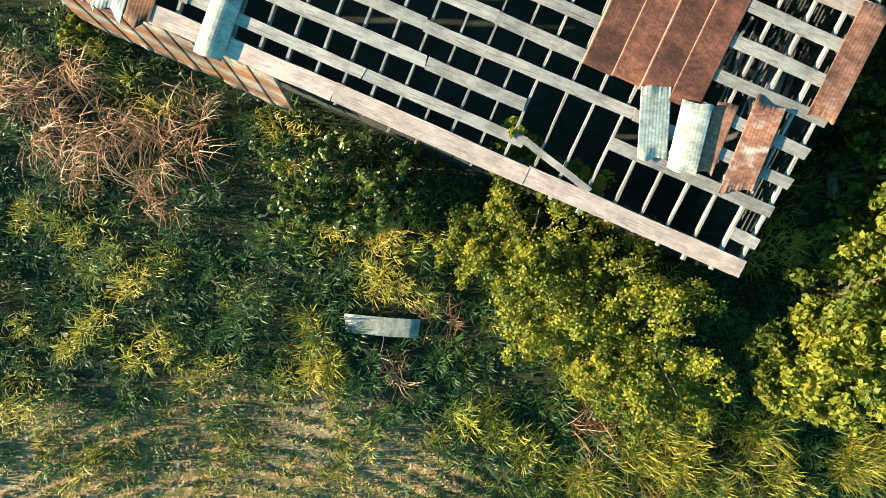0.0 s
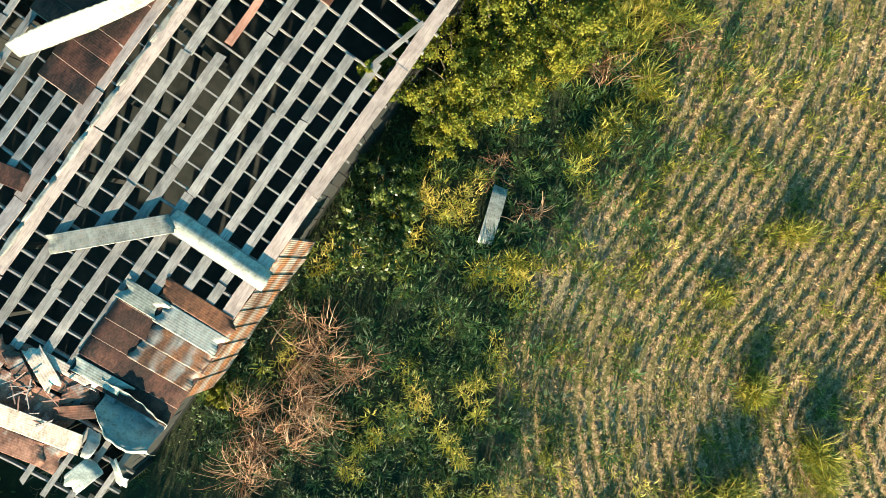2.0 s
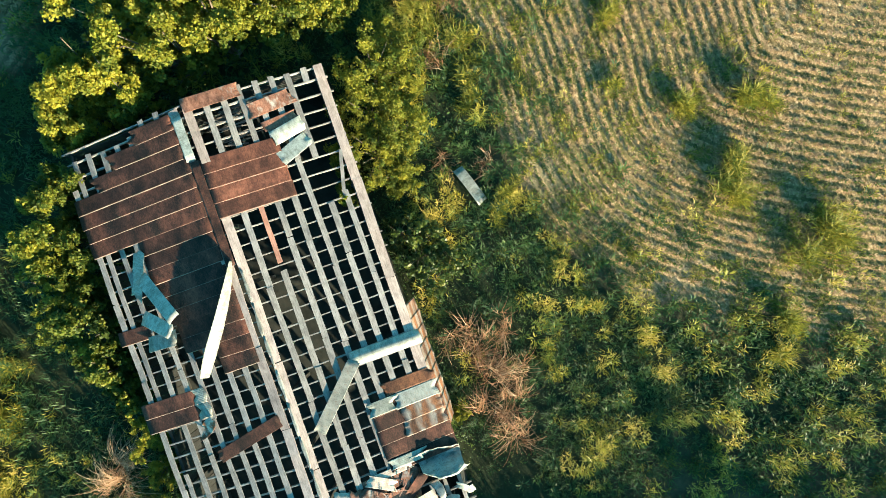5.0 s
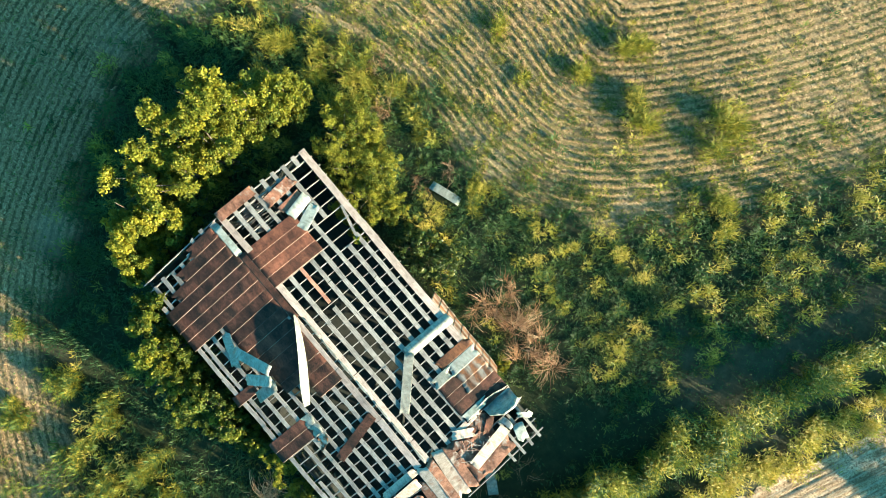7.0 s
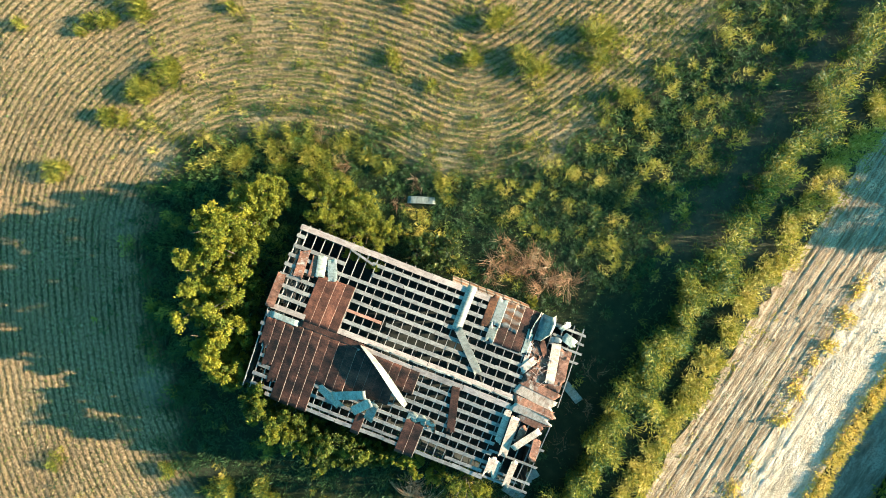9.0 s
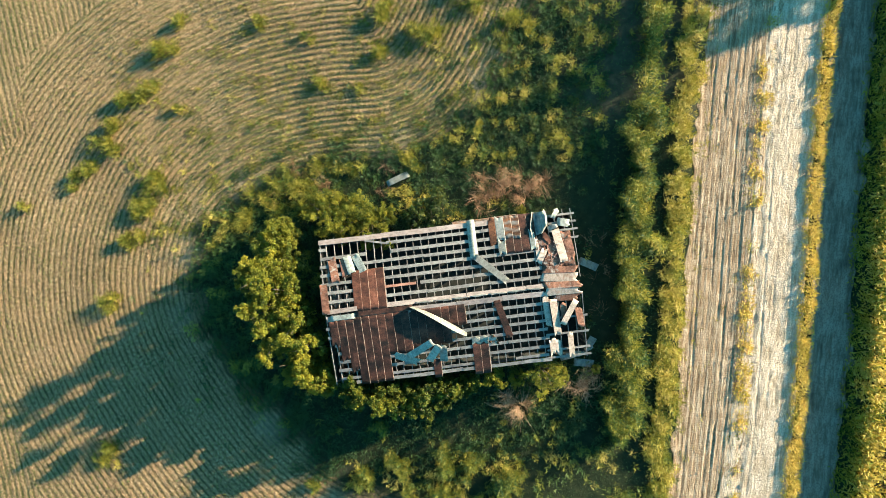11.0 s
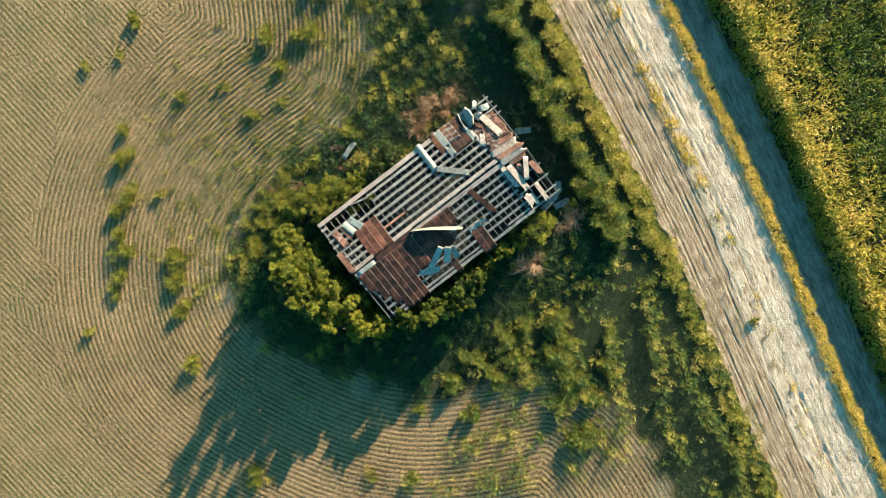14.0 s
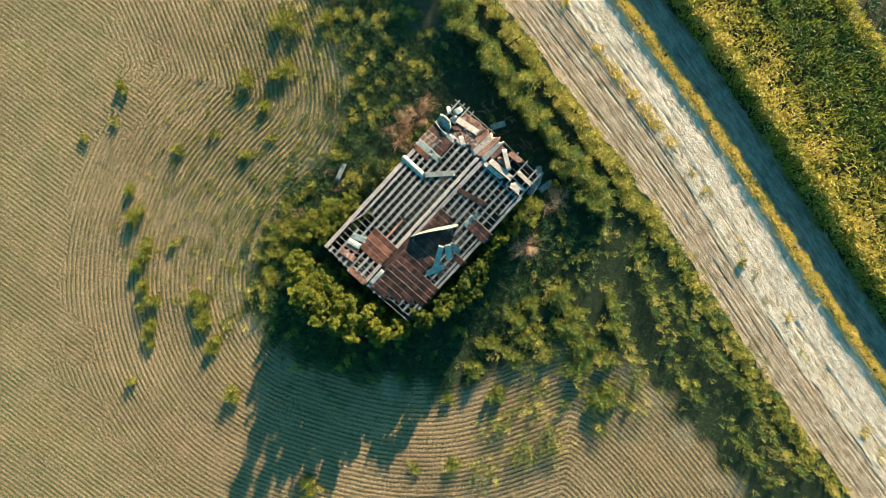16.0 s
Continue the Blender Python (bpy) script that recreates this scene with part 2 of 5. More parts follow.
# pale crests between the many old wheel lines
sep = nt.nodes.new("ShaderNodeSeparateXYZ")
nt.links.new(pos.outputs["Position"], sep.inputs[0])
lane = calc(nt, "SUBTRACT", sep.outputs[0], calc(nt, "MULTIPLY", sep.outputs[1], 0.219))
crest = calc(nt, "ADD", calc(nt, "SINE", calc(nt, "ADD", calc(nt, "MULTIPLY", lane, 14.0), calc(nt, "MULTIPLY", n_c, 2.5))), calc(nt, "MULTIPLY", calc(nt, "SUBTRACT", streak, 0.5), 5.0))
c1 = mixed(nt, ramp(nt, crest, [(0.45, (0, 0, 0)), (1.1, (0.45, 0.45, 0.45))]), c1, (0.54, 0.45, 0.35))
nt.links.new(c1, bsdf.inputs["Base Color"])
bump(nt, bsdf, calc(nt, "ADD", streak, calc(nt, "MULTIPLY", n_b, 1.6)), 0.9, 0.10)

M_WEED = mat_leaf("weed_leaf", [(0.0, (0.026, 0.070, 0.027)), (0.45, (0.085, 0.155, 0.042)), (0.72, (0.20, 0.225, 0.036)), (1.0, (0.40, 0.36, 0.045))], rough=0.5, sheen=0.36)
M_GRASS_Y = mat_leaf("yellow_grass", [(0.0, (0.05, 0.085, 0.016)), (0.4, (0.175, 0.185, 0.024)), (0.75, (0.42, 0.36, 0.045)), (1.0, (0.62, 0.48, 0.12))])
M_MEADOW = mat_leaf("meadow_leaf", [(0.0, (0.065, 0.13, 0.022)), (0.4, (0.24, 0.245, 0.028)), (0.75, (0.56, 0.44, 0.058)), (1.0, (0.72, 0.54, 0.14))], glow=0.45)
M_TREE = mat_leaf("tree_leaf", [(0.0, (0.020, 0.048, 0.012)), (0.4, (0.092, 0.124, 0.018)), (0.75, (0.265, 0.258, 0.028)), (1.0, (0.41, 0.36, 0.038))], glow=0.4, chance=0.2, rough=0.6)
M_BUSH = mat_leaf("bush_leaf", [(0.0, (0.020, 0.048, 0.014)), (0.5, (0.085, 0.125, 0.026)), (1.0, (0.24, 0.25, 0.045))], rough=0.4, sheen=0.5)
M_CROP = mat_leaf("crop_leaf", [(0.0, (0.06, 0.105, 0.02)), (0.35, (0.21, 0.215, 0.045)), (0.6, (0.34, 0.225, 0.105)), (1.0, (0.46, 0.30, 0.175))], glow=0.2, chance=0.5)
M_DRY = mat_leaf("dry_stalk", [(0.0, (0.14, 0.065, 0.035)), (0.5, (0.40, 0.205, 0.105)), (1.0, (0.62, 0.43, 0.27))], glow=0.25, chance=0.5)
M_BARK = mat_wood("bark", (0.05, 0.04, 0.03), (0.16, 0.13, 0.10))
M_WOOD = mat_wood("weathered_wood", (0.092, 0.085, 0.083), (0.325, 0.302, 0.289))
M_PINKWOOD = mat_wood("pinkish_wood", (0.17, 0.13, 0.12), (0.48, 0.38, 0.345))
# near black: the barn's inner shade is put into the wood's colour
M_WALL = mat_wood("shaded_wall_wood", (0.018, 0.021, 0.021), (0.045, 0.049, 0.046))
M_REDWOOD = mat_wood("reddened_wood", (0.30, 0.12, 0.08), (0.52, 0.27, 0.2))
M_TIN = mat_tin("bare_tin", 0.12)
M_TIN_HALF = mat_tin("half_rusted_tin", 0.50, 2.4, deep=(0.13, 0.05, 0.025), bright=(0.36, 0.15, 0.07))
M_TIN_BAND = mat_tin("banded_rusty_tin", 0.60, 2.8, zinc=(0.48, 0.46, 0.43), deep=(0.13, 0.05, 0.025), bright=(0.36, 0.15, 0.07), bands=0.55)
M_TIN_WALL = mat_tin("streaked_wall_tin", 0.58, 2.4, zinc=(0.58, 0.57, 0.54), deep=(0.20, 0.075, 0.035), bright=(0.46, 0.19, 0.08), bands=0.9)
M_TIN_DULL = mat_tin("dull_speckled_tin", 0.34, 7.0, zinc=(0.40, 0.41, 0.385), deep=(0.16, 0.13, 0.11), bright=(0.30, 0.25, 0.21))
M_RUST = mat_tin("rusted_tin", 0.97, 0.8, deep=(0.12, 0.042, 0.028), bright=(0.29, 0.105, 0.064))
M_RUST_DARK = mat_tin("dark_rusted_tin", 0.98, 0.9, deep=(0.018, 0.012, 0.010), bright=(0.165, 0.060, 0.039))
M_RUST_PALE = mat_tin("pale_rusted_tin", 0.68, 1.8, zinc=(0.55, 0.47, 0.42), bright=(0.40, 0.19, 0.13), deep=(0.20, 0.075, 0.045))
M_TIN_PINK = mat_tin("dusty_tin", 0.30, 1.8, zinc=(0.70, 0.555, 0.47), bright=(0.42, 0.22, 0.15), deep=(0.24, 0.10, 0.06))
# earth darkened and tinted teal like the shade inside the barn
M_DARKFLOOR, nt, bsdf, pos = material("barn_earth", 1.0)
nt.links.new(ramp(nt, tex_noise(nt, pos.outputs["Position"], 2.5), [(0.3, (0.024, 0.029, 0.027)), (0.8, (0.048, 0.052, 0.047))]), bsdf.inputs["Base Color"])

# ---- helpers for meshes ----
rng = np.random.default_rng(7)


def quads(name, verts, faces, mat, parent=None, label="", smooth=False, tone=None):
    """One mesh object out of arrays: verts (n, 3) and four-cornered faces (m, 4)."""
    verts, faces = np.asarray(verts, np.float32), np.asarray(faces, np.int32)
    me = bpy.data.meshes.new(name)
    me.vertices.add(len(verts))
    me.vertices.foreach_set("co", verts.ravel())
    me.loops.add(faces.size)
    me.loops.foreach_set("vertex_index", faces.ravel())
    me.polygons.add(len(faces))
    me.polygons.foreach_set("loop_start", np.arange(0, faces.size, 4, dtype=np.int32))
    if smooth:
        me.polygons.foreach_set("use_smooth", np.ones(len(faces), bool))
    me.update(calc_edges=True)
    me.materials.append(mat)
    if tone is not None:
        me.attributes.new("tone", "FLOAT", "POINT").data.foreach_set("value", np.asarray(tone, np.float32))
    ob = new(name, me)
    if parent is not None:
        ob.parent = parent
    if label:
        ob["label"] = label
    return ob


def part(name, bm, mat, parent, label=""):
    me = bpy.data.meshes.new(name)
    bm.to_mesh(me)
    bm.free()
    me.materials.append(mat)
    ob = new(name, me)
    ob.parent = parent
    if label:
        ob["label"] = label
    return ob


def empty(name, at=(0, 0, 0)):
    ob = new(name)
    ob.location = at
    ob.empty_display_size = 0.2
    return ob


def waves(x, y, scale, seed):
    """Smooth noise in 0..1 over the plane, from a few crossing waves."""
    r = np.random.default_rng(seed)
    out = np.zeros_like(x, dtype=float)
    for k in range(9):
        a, f, p = r.uniform(0, 2 * np.pi), r.uniform(0.6, 2.0) / scale, r.uniform(0, 2 * np.pi)
        out += np.sin((x * np.cos(a) + y * np.sin(a)) * f * 2 * np.pi + p)
    return np.clip(0.5 + out / 9 * 0.95, 0, 1)


# ---- the plan ----
# edge of the ploughed field round the weedy island on which the barn stands
EDGE = [(17, 46), (13.5, 34), (9.5, 25), (5.5, 18.3), (1.5, 14.2), (-3, 12.7), (-8, 12.8), (-12.8, 12.3), (-17.6, 10.3), (-20.2, 7.5), (-21.5, 4.2), (-21.4, 1.2), (-20.0, -2.4), (-17.9, -6.7),
        (-15.8, -10.1), (-13.2, -13.0), (-10.3, -15.1), (-6.5, -17.2), (-1, -20.2), (1.4, -25), (1.9, -32), (0.6, -42), (-3, -62)]


def smooth_line(pts, step=0.5):
    p = [Vector((*a, 0)) for a in pts]
    p = [2 * p[0] - p[1]] + p + [2 * p[-1] - p[-2]]
    out = []
    for a, b, c, d in zip(p, p[1:], p[2:], p[3:]):
        n = max(2, int((c - b).length / step))
        for k in range(n):
            t = k / n
            out.append(0.5 * (2 * b + (c - a) * t + (2 * a - 5 * b + 4 * c - d) * t * t + (3 * b - a - 3 * c + d) * t ** 3))
    return np.array([(v.x, v.y) for v in out])


LINE = smooth_line(EDGE)
TAN = np.gradient(LINE, axis=0)
TAN /= np.linalg.norm(TAN, axis=1, keepdims=True)
NORMAL = np.stack([-TAN[:, 1], TAN[:, 0]], 1) * -1.0  # towards the field


def off_edge(x, y):
    """Metres from the field's edge: positive in the field, negative in the weeds."""
    x, y = np.ravel(x), np.ravel(y)
    out = np.empty(len(x))
    for a in range(0, len(x), 20000):
        dx, dy = x[a:a + 20000, None] - LINE[None, :, 0], y[a:a + 20000, None] - LINE[None, :, 1]
        d2 = dx * dx + dy * dy
        k = d2.argmin(1)
        i = np.arange(len(k))
        side = dx[i, k] * NORMAL[k, 0] + dy[i, k] * NORMAL[k, 1]
        out[a:a + 20000] = np.sqrt(d2[i, k]) * np.where(side >= 0, 1, -1)
    return out


def across(x, y):
    """Where a place lies across the tracks: 20 to 25 dirt, 25.4 to 29.5 sand, 30.8 to 34 the second track."""
    return x - 0.219 * y + 0.35 * np.sin(y * 0.11)


def weight(v, a, b):
    t = np.clip((v - a) / (b - a), 0, 1)
    return t * t * (3 - 2 * t)


BARN_X, BARN_Y = (-9.8, 10.1), 5.67
EAVE, RIDGE = 3.40, 4.35


def roof_z(y):
    return RIDGE - (RIDGE - EAVE) * abs(y) / BARN_Y


def in_barn(x, y, pad=0.0):
    return (x > BARN_X[0] - pad) & (x < BARN_X[1] + pad) & (np.abs(y) < 5.5 + pad)


def ground_z(x, y):
    s = across(x, y)
    bank = 0.45 * weight(s, 33.9, 35.2) - 0.30 * weight(s, 30.5, 31.4) * (1 - weight(s, 34.2, 35.6))
    bank = bank + 0.16 * np.exp(-((s - 30.05) / 0.7) ** 2)
    return 0.10 * (waves(x, y, 9.0, 3) - 0.5) + bank - 0.12 * weight(s, 19.0, 20.5) * (1 - weight(s, 34.6, 35.3))


# ---- the ground, one sheet ----
gx = np.concatenate([[-2500, -900, -400, -200, -120], np.arange(-80, 80.1, 0.8), [120, 200, 400, 900, 2500]])
gy = np.concatenate([[-2500, -900, -400, -200, -120], np.arange(-80, 80.1, 0.8), [120, 200, 400, 900, 2500]])
GX, GY = np.meshgrid(gx, gy)
n_x, n_y = len(gx), len(gy)
under = across(GX, GY)
under = 0.08 * weight(under, 19.6, 20.6) * (1 - weight(under, 34.0, 35.0))  # the tracks lie on this bed
gv = np.stack([GX.ravel(), GY.ravel(), (ground_z(GX, GY) - under).ravel()], 1)
k = np.arange(n_x * n_y).reshape(n_y, n_x)
gf = np.stack([k[:-1, :-1].ravel(), k[:-1, 1:].ravel(), k[1:, 1:].ravel(), k[1:, :-1].ravel()], 1)
ground = quads("ground", gv, gf, M_GROUND, smooth=True)
tagged(ground, "ploughed tan field soil with weedy earth round the ruin", "ground", kind="structure")
d_edge, s_road = off_edge(gv[:, 0], gv[:, 1]), across(gv[:, 0], gv[:, 1])
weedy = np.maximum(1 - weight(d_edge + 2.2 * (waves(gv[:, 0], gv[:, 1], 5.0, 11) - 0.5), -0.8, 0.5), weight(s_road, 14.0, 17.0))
sprout = np.exp(-np.clip(d_edge, 0, 60) / 12.0) * weight(gv[:, 1], 4, 9) * (0.5 + 0.5 * waves(gv[:, 0], gv[:, 1], 4.0, 12))
sprout = np.maximum(sprout, 0.75 * weight(d_edge, 14, 26))
weedy = weedy * (1 - 0.2 * weight(s_road, 36, 38))
dusty = weight(waves(gv[:, 0], gv[:, 1], 6.0, 21), 0.6, 0.8) * 0.3 * (1 - weight(np.abs(d_edge - 0.6), 0.4, 2.5))
dusty = np.maximum(dusty, 0.12 * weight(gv[:, 1], 9, 15) * weight(s_road, 7, 11) * (1 - weight(s_road, 20, 21)))
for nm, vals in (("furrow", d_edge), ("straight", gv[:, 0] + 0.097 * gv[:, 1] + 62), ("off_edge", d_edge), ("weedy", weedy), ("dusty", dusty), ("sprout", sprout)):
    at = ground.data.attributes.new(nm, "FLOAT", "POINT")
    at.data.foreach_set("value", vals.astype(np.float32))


def ribbon(name, s0, s1, mat, lift, ruts, label, hollow=0.015, widen=0.0):
    """A track that runs beside the field, with wheel ruts pressed into it."""
    ys, ss = np.concatenate([np.arange(-90, -48, 1.5), np.arange(-48, 40, 0.3), np.arange(40, 90, 1.5)]), np.linspace(s0, s1, int((s1 - s0) / 0.08))
    Y, S = np.meshgrid(ys, ss)
    edge = np.where((S == s0) | (S == s1), 1.0, 0.0)
    S = S + edge * (0.3 if 25 < s0 < 26 else 0.9) * (waves(Y, S * 3, 2.3, 5) - 0.5) + 0.2 * (waves(Y, S, 12.0, 15) - 0.5)
    S = S - widen * weight(-Y, 2, 32) * (s1 - S) / (s1 - s0)
    X = S + 0.219 * Y - 0.35 * np.sin(Y * 0.11)
    Z = ground_z(X, Y) + lift - edge * 0.03
    for c, w, deep in ruts:
        Z = Z - deep * np.exp(-((S - c + 0.04 * np.sin(Y * 0.21 + c)) / w) ** 2) * (0.2 + 1.5 * waves(Y, S * 0, 9.0, int(c * 7)))
    Z = Z + 0.03 * (waves(X * 2, Y * 2, 2.2, 9) - 0.5) * (1 - edge)
    # shallow hollows, drawn out along the track
    Z = Z - hollow * weight(waves(S * 1.6, Y * 0.6, 1.3, 17 + int(s0)), 0.50, 0.85) * (1 - edge) * weight(waves(S, Y, 7.0, 19), 0.3, 0.6)
    v = np.stack([X.ravel(), Y.ravel(), Z.ravel()], 1)
    kk = np.arange(X.size).reshape(X.shape)
    f = np.stack([kk[:-1, :-1].ravel(), kk[1:, :-1].ravel(), kk[1:, 1:].ravel(), kk[:-1, 1:].ravel()], 1)
    return tagged(quads(name, v, f, mat, smooth=True), label, "road", kind="structure")


ribbon("road_dirt", 19.8, 25.7, M_BROWN, 0.04, [(20.2 + 0.37 * k + 0.13 * math.sin(5 * k), 0.09, 0.020 + 0.016 * (k % 3)) for k in range(15)], "brown dirt farm track with wheel ruts")
ribbon("road_sand", 25.1, 29.8, M_SAND, 0.055, [(26.5, 0.07, 0.035), (25.8, 0.25, 0.05), (27.35, 0.05, 0.03), (28.1, 0.05, 0.02), (28.7, 0.07, 0.03), (29.3, 0.10, 0.05)], "pale sandy track with wheel ruts and dry clods", 0.05, 1.5)
ribbon("road_sand_far", 30.6, 34.2, M_SAND_SHADED, 0.07, [(31.5, 0.25, 0.04), (32.7, 0.25, 0.04)], "earth track, coloured darker for the shade of tall grass")

# ---- blades and leaves as arrays ----


def blades(px, py, pz, az, length, width, lean, droop=0.35):
    """Grass blades: two quads each, rising from a base, leaning and bending over."""
    n = len(px)
    d = np.stack([np.cos(az), np.sin(az), np.zeros(n)], 1)
    s = np.stack([-np.sin(az), np.cos(az), np.zeros(n)], 1) * (width / 2)[:, None]
    base = np.stack([px, py, pz], 1)
    up = np.array([0, 0, 1.0])
    mid = base + (d * np.sin(lean)[:, None] + up * np.cos(lean)[:, None]) * (0.55 * length)[:, None]
    l2 = lean + droop + 0.5 * rng.random(n)
    tip = mid + (d * np.sin(l2)[:, None] + up * np.cos(l2)[:, None]) * (0.5 * length)[:, None]
    v = np.stack([base - s * 0.6, base + s * 0.6, mid + s, mid - s, tip + s * 0.15, tip - s * 0.15], 1).reshape(-1, 3)
    o = np.arange(n)[:, None] * 6
    f = np.concatenate([o + [0, 1, 2, 3], o + [3, 2, 4, 5]], 1).reshape(-1, 4)
    return v, f


def leaves(p, length, width, lift=0.9):
    """Single leaves: one folded quad each, facing mostly upwards."""
    n = len(p)
    nrm = rng.normal(size=(n, 3)) * 0.75
    nrm[:, 2] = np.abs(nrm[:, 2]) + lift
    nrm /= np.linalg.norm(nrm, axis=1, keepdims=True)
    a = rng.normal(size=(n, 3))
    d = np.cross(nrm, a)
    d /= np.linalg.norm(d, axis=1, keepdims=True)
    s = np.cross(nrm, d)
    L, W = length[:, None] / 2, width[:, None] / 2
    v = np.stack([p - d * L, p + s * W + nrm * W * 0.3, p + d * L, p - s * W + nrm * W * 0.3], 1).reshape(-1, 3)
    return v, np.arange(4 * n).reshape(-1, 4)


def tufts(cx, cy, count, height, spread, width, lean=0.55, tone=0.5, stem=0.0, blade=None, turn=1.15):
    """Tufts of blades about given centres; height, one for each tuft. stem: the share of the height from which leaves spread."""
    n = len(cx)
    az = rng.uniform(0, 2 * np.pi, (n, count))
    r = spread * np.sqrt(rng.random((n, count)))
    x, y = (cx[:, None] + r * np.cos(az)).ravel(), (cy[:, None] + r * np.sin(az)).ravel()
    h = (height[:, None] * rng.uniform(0.55, 1.2, (n, count))).ravel()
    if blade is not None:
        h = blade * rng.uniform(0.6, 1.25, n * count)
    tilt = rng.uniform(0.1, lean * 2, n * count)
    up = (rng.random(n * count) * stem) * np.repeat(height, count)
    v, f = blades(x, y, ground_z(x, y) - 0.03 + up, az.ravel() + rng.normal(0, turn, n * count), h, width * rng.uniform(0.6, 1.4, n * count), tilt)
    t = np.repeat(np.broadcast_to(tone, (n,)), count * 6)
    return v, f, t


def scatter(n, x0, x1, y0, y1):
    return rng.uniform(x0, x1, n), rng.uniform(y0, y1, n)


def stuff(name, arrays, mat, label, category):
    v, f, t = arrays
    return tagged(quads(name, v, f, mat, tone=t), label, category, kind="stuff")


# ---- crop rows over the field ----
CONTOUR = 20.0  # rows follow the island's edge as far as this, and run straight beyond


def crop_row_places(d_from, d_to, step):
    xs, ys = [], []
    for i in range(int(d_from / ROW), int(d_to / ROW)):
        d = 0.25 * ROW + ROW * i
        p = LINE + NORMAL * d
        along = np.concatenate([[0], np.cumsum(np.linalg.norm(np.diff(p, axis=0), axis=1))])
        t = np.arange(0, along[-1], step)
        t = t + rng.uniform(-0.35, 0.35, len(t)) * step
        x, y = np.interp(t, along, p[:, 0]), np.interp(t, along, p[:, 1])
        ok = np.abs(off_edge(x, y) - d) < 0.15
        xs.append(x[ok]), ys.append(y[ok])
    return np.concatenate(xs), np.concatenate(ys)


def crop_arrays(cx, cy, per, size, wide, spread):
    cx, cy = cx + rng.normal(0, 0.02, len(cx)), cy + rng.normal(0, 0.03, len(cy))
    ok = (across(cx, cy) < 15.5) & (cx > -60) & (cy < 58) & (cy > -58) & (rng.random(len(cx)) < 0.45 + 0.5 * waves(cx, cy, 2.2, 31))
    cx, cy = cx[ok], cy[ok]
    lp = np.stack([np.repeat(cx, per), np.repeat(cy, per), np.zeros(len(cx) * per)], 1) + rng.normal(0, 1, (len(cx) * per, 3)) * [spread, spread, 0.0]
    lp[:, 2] = ground_z(lp[:, 0], lp[:, 1]) + rng.uniform(0.01, 0.12, len(lp))
    ll = rng.uniform(size * 0.6, size * 1.35, len(lp))
    v, f = leaves(lp, ll, ll * wide, 0.35)
    near = np.exp(-np.clip(off_edge(cx, cy), 0, 60) / 14)
    tone = np.clip(0.76 - 0.46 * near - 0.40 * weight(off_edge(cx, cy), 13, 22) + 0.55 * (waves(cx, cy, 4.0, 35) - 0.5) + rng.normal(0, 0.32, len(cx)), 0, 1)
    return v, f, np.repeat(tone, per * 4)


def close_by(x, y):
    return (y > 8) & (y < 29) & (x > -17) & (x < 13)


x, y = crop_row_places(0, 12.5, 0.10)
ok = close_by(x, y)
stuff("crop_rows", crop_arrays(x[ok], y[ok], 8, 0.14, 0.30, 0.048), M_CROP, "low leafy crop plants and dry litter in curved rows", "crop")
x, y = crop_row_places(0, CONTOUR, 0.18)
ok = ~(close_by(x, y) & (off_edge(x, y) < 12.45))
xs, ys = [x[ok]], [y[ok]]
for i in range(150):
    y = np.arange(-40, 62, 0.24)
    x = -62 + ROW * (i + 0.25) - 0.097 * y
    ok = off_edge(x, y) > CONTOUR
    xs.append(x[ok]), ys.append(y[ok])
stuff("crop_rows", crop_arrays(np.concatenate(xs), np.concatenate(ys), 3, 0.17, 0.36, 0.06), M_CROP, "low stubbly crop plants in rows on tan soil", "crop")

# weeds come up among the rows
x, y = scatter(12500, -26, 14, 7, 34)
d = off_edge(x, y)
ok = (d > 0.1) & (d < 16) & (across(x, y) < 13) & (rng.random(len(x)) < weight(waves(x, y, 2.6, 71), 0.5, 0.72) * (0.25 + 0.75 * np.exp(-np.clip(d, 0, 30) / 6)))
x, y = x[ok], y[ok]
stuff("field_weeds", tufts(x, y, 14, 0.12 + 0.25 * waves(x, y, 1.5, 72), 0.17, 0.022, 0.6, np.clip(rng.normal(0.45, 0.25, len(x)), 0, 1), 0.4, 0.26), M_GRASS_Y, "thin yellow-green weeds coming up between crop rows", "weeds")

# ---- weeds of the island: tufted clumps with gaps of dark earth between ----
x, y = scatter(40000, -27, 21, -58, 44)
d, s = off_edge(x, y), across(x, y)
clump = 0.62 * waves(x, y, 2.1, 43) + 0.38 * waves(x, y, 5.0, 44)
dens = np.where(d < 0, 1.0, 0.0) + 0.8 * np.exp(-np.clip(d, 0, 30) / 2.2) * (waves(x, y, 4.0, 41) > 0.52)
hedge = weight(s, 12.4, 13.6) * (1 - weight(s, 16.6, 17.4)) + weight(s, 17.7, 18.3)
dens = np.where((s > 12.0), hedge * (0.15 + 0.85 * weight(-y, 8, 13)), dens) * (1 - weight(s + 1.2 * (waves(x, y, 2.0, 49) - 0.5), 19.0, 20.4))
# towards the tracks the weeds stand in old rows
south = weight(-y, 8, 12) * weight(s, 6, 9) * (1 - weight(s, 17.3, 17.8))
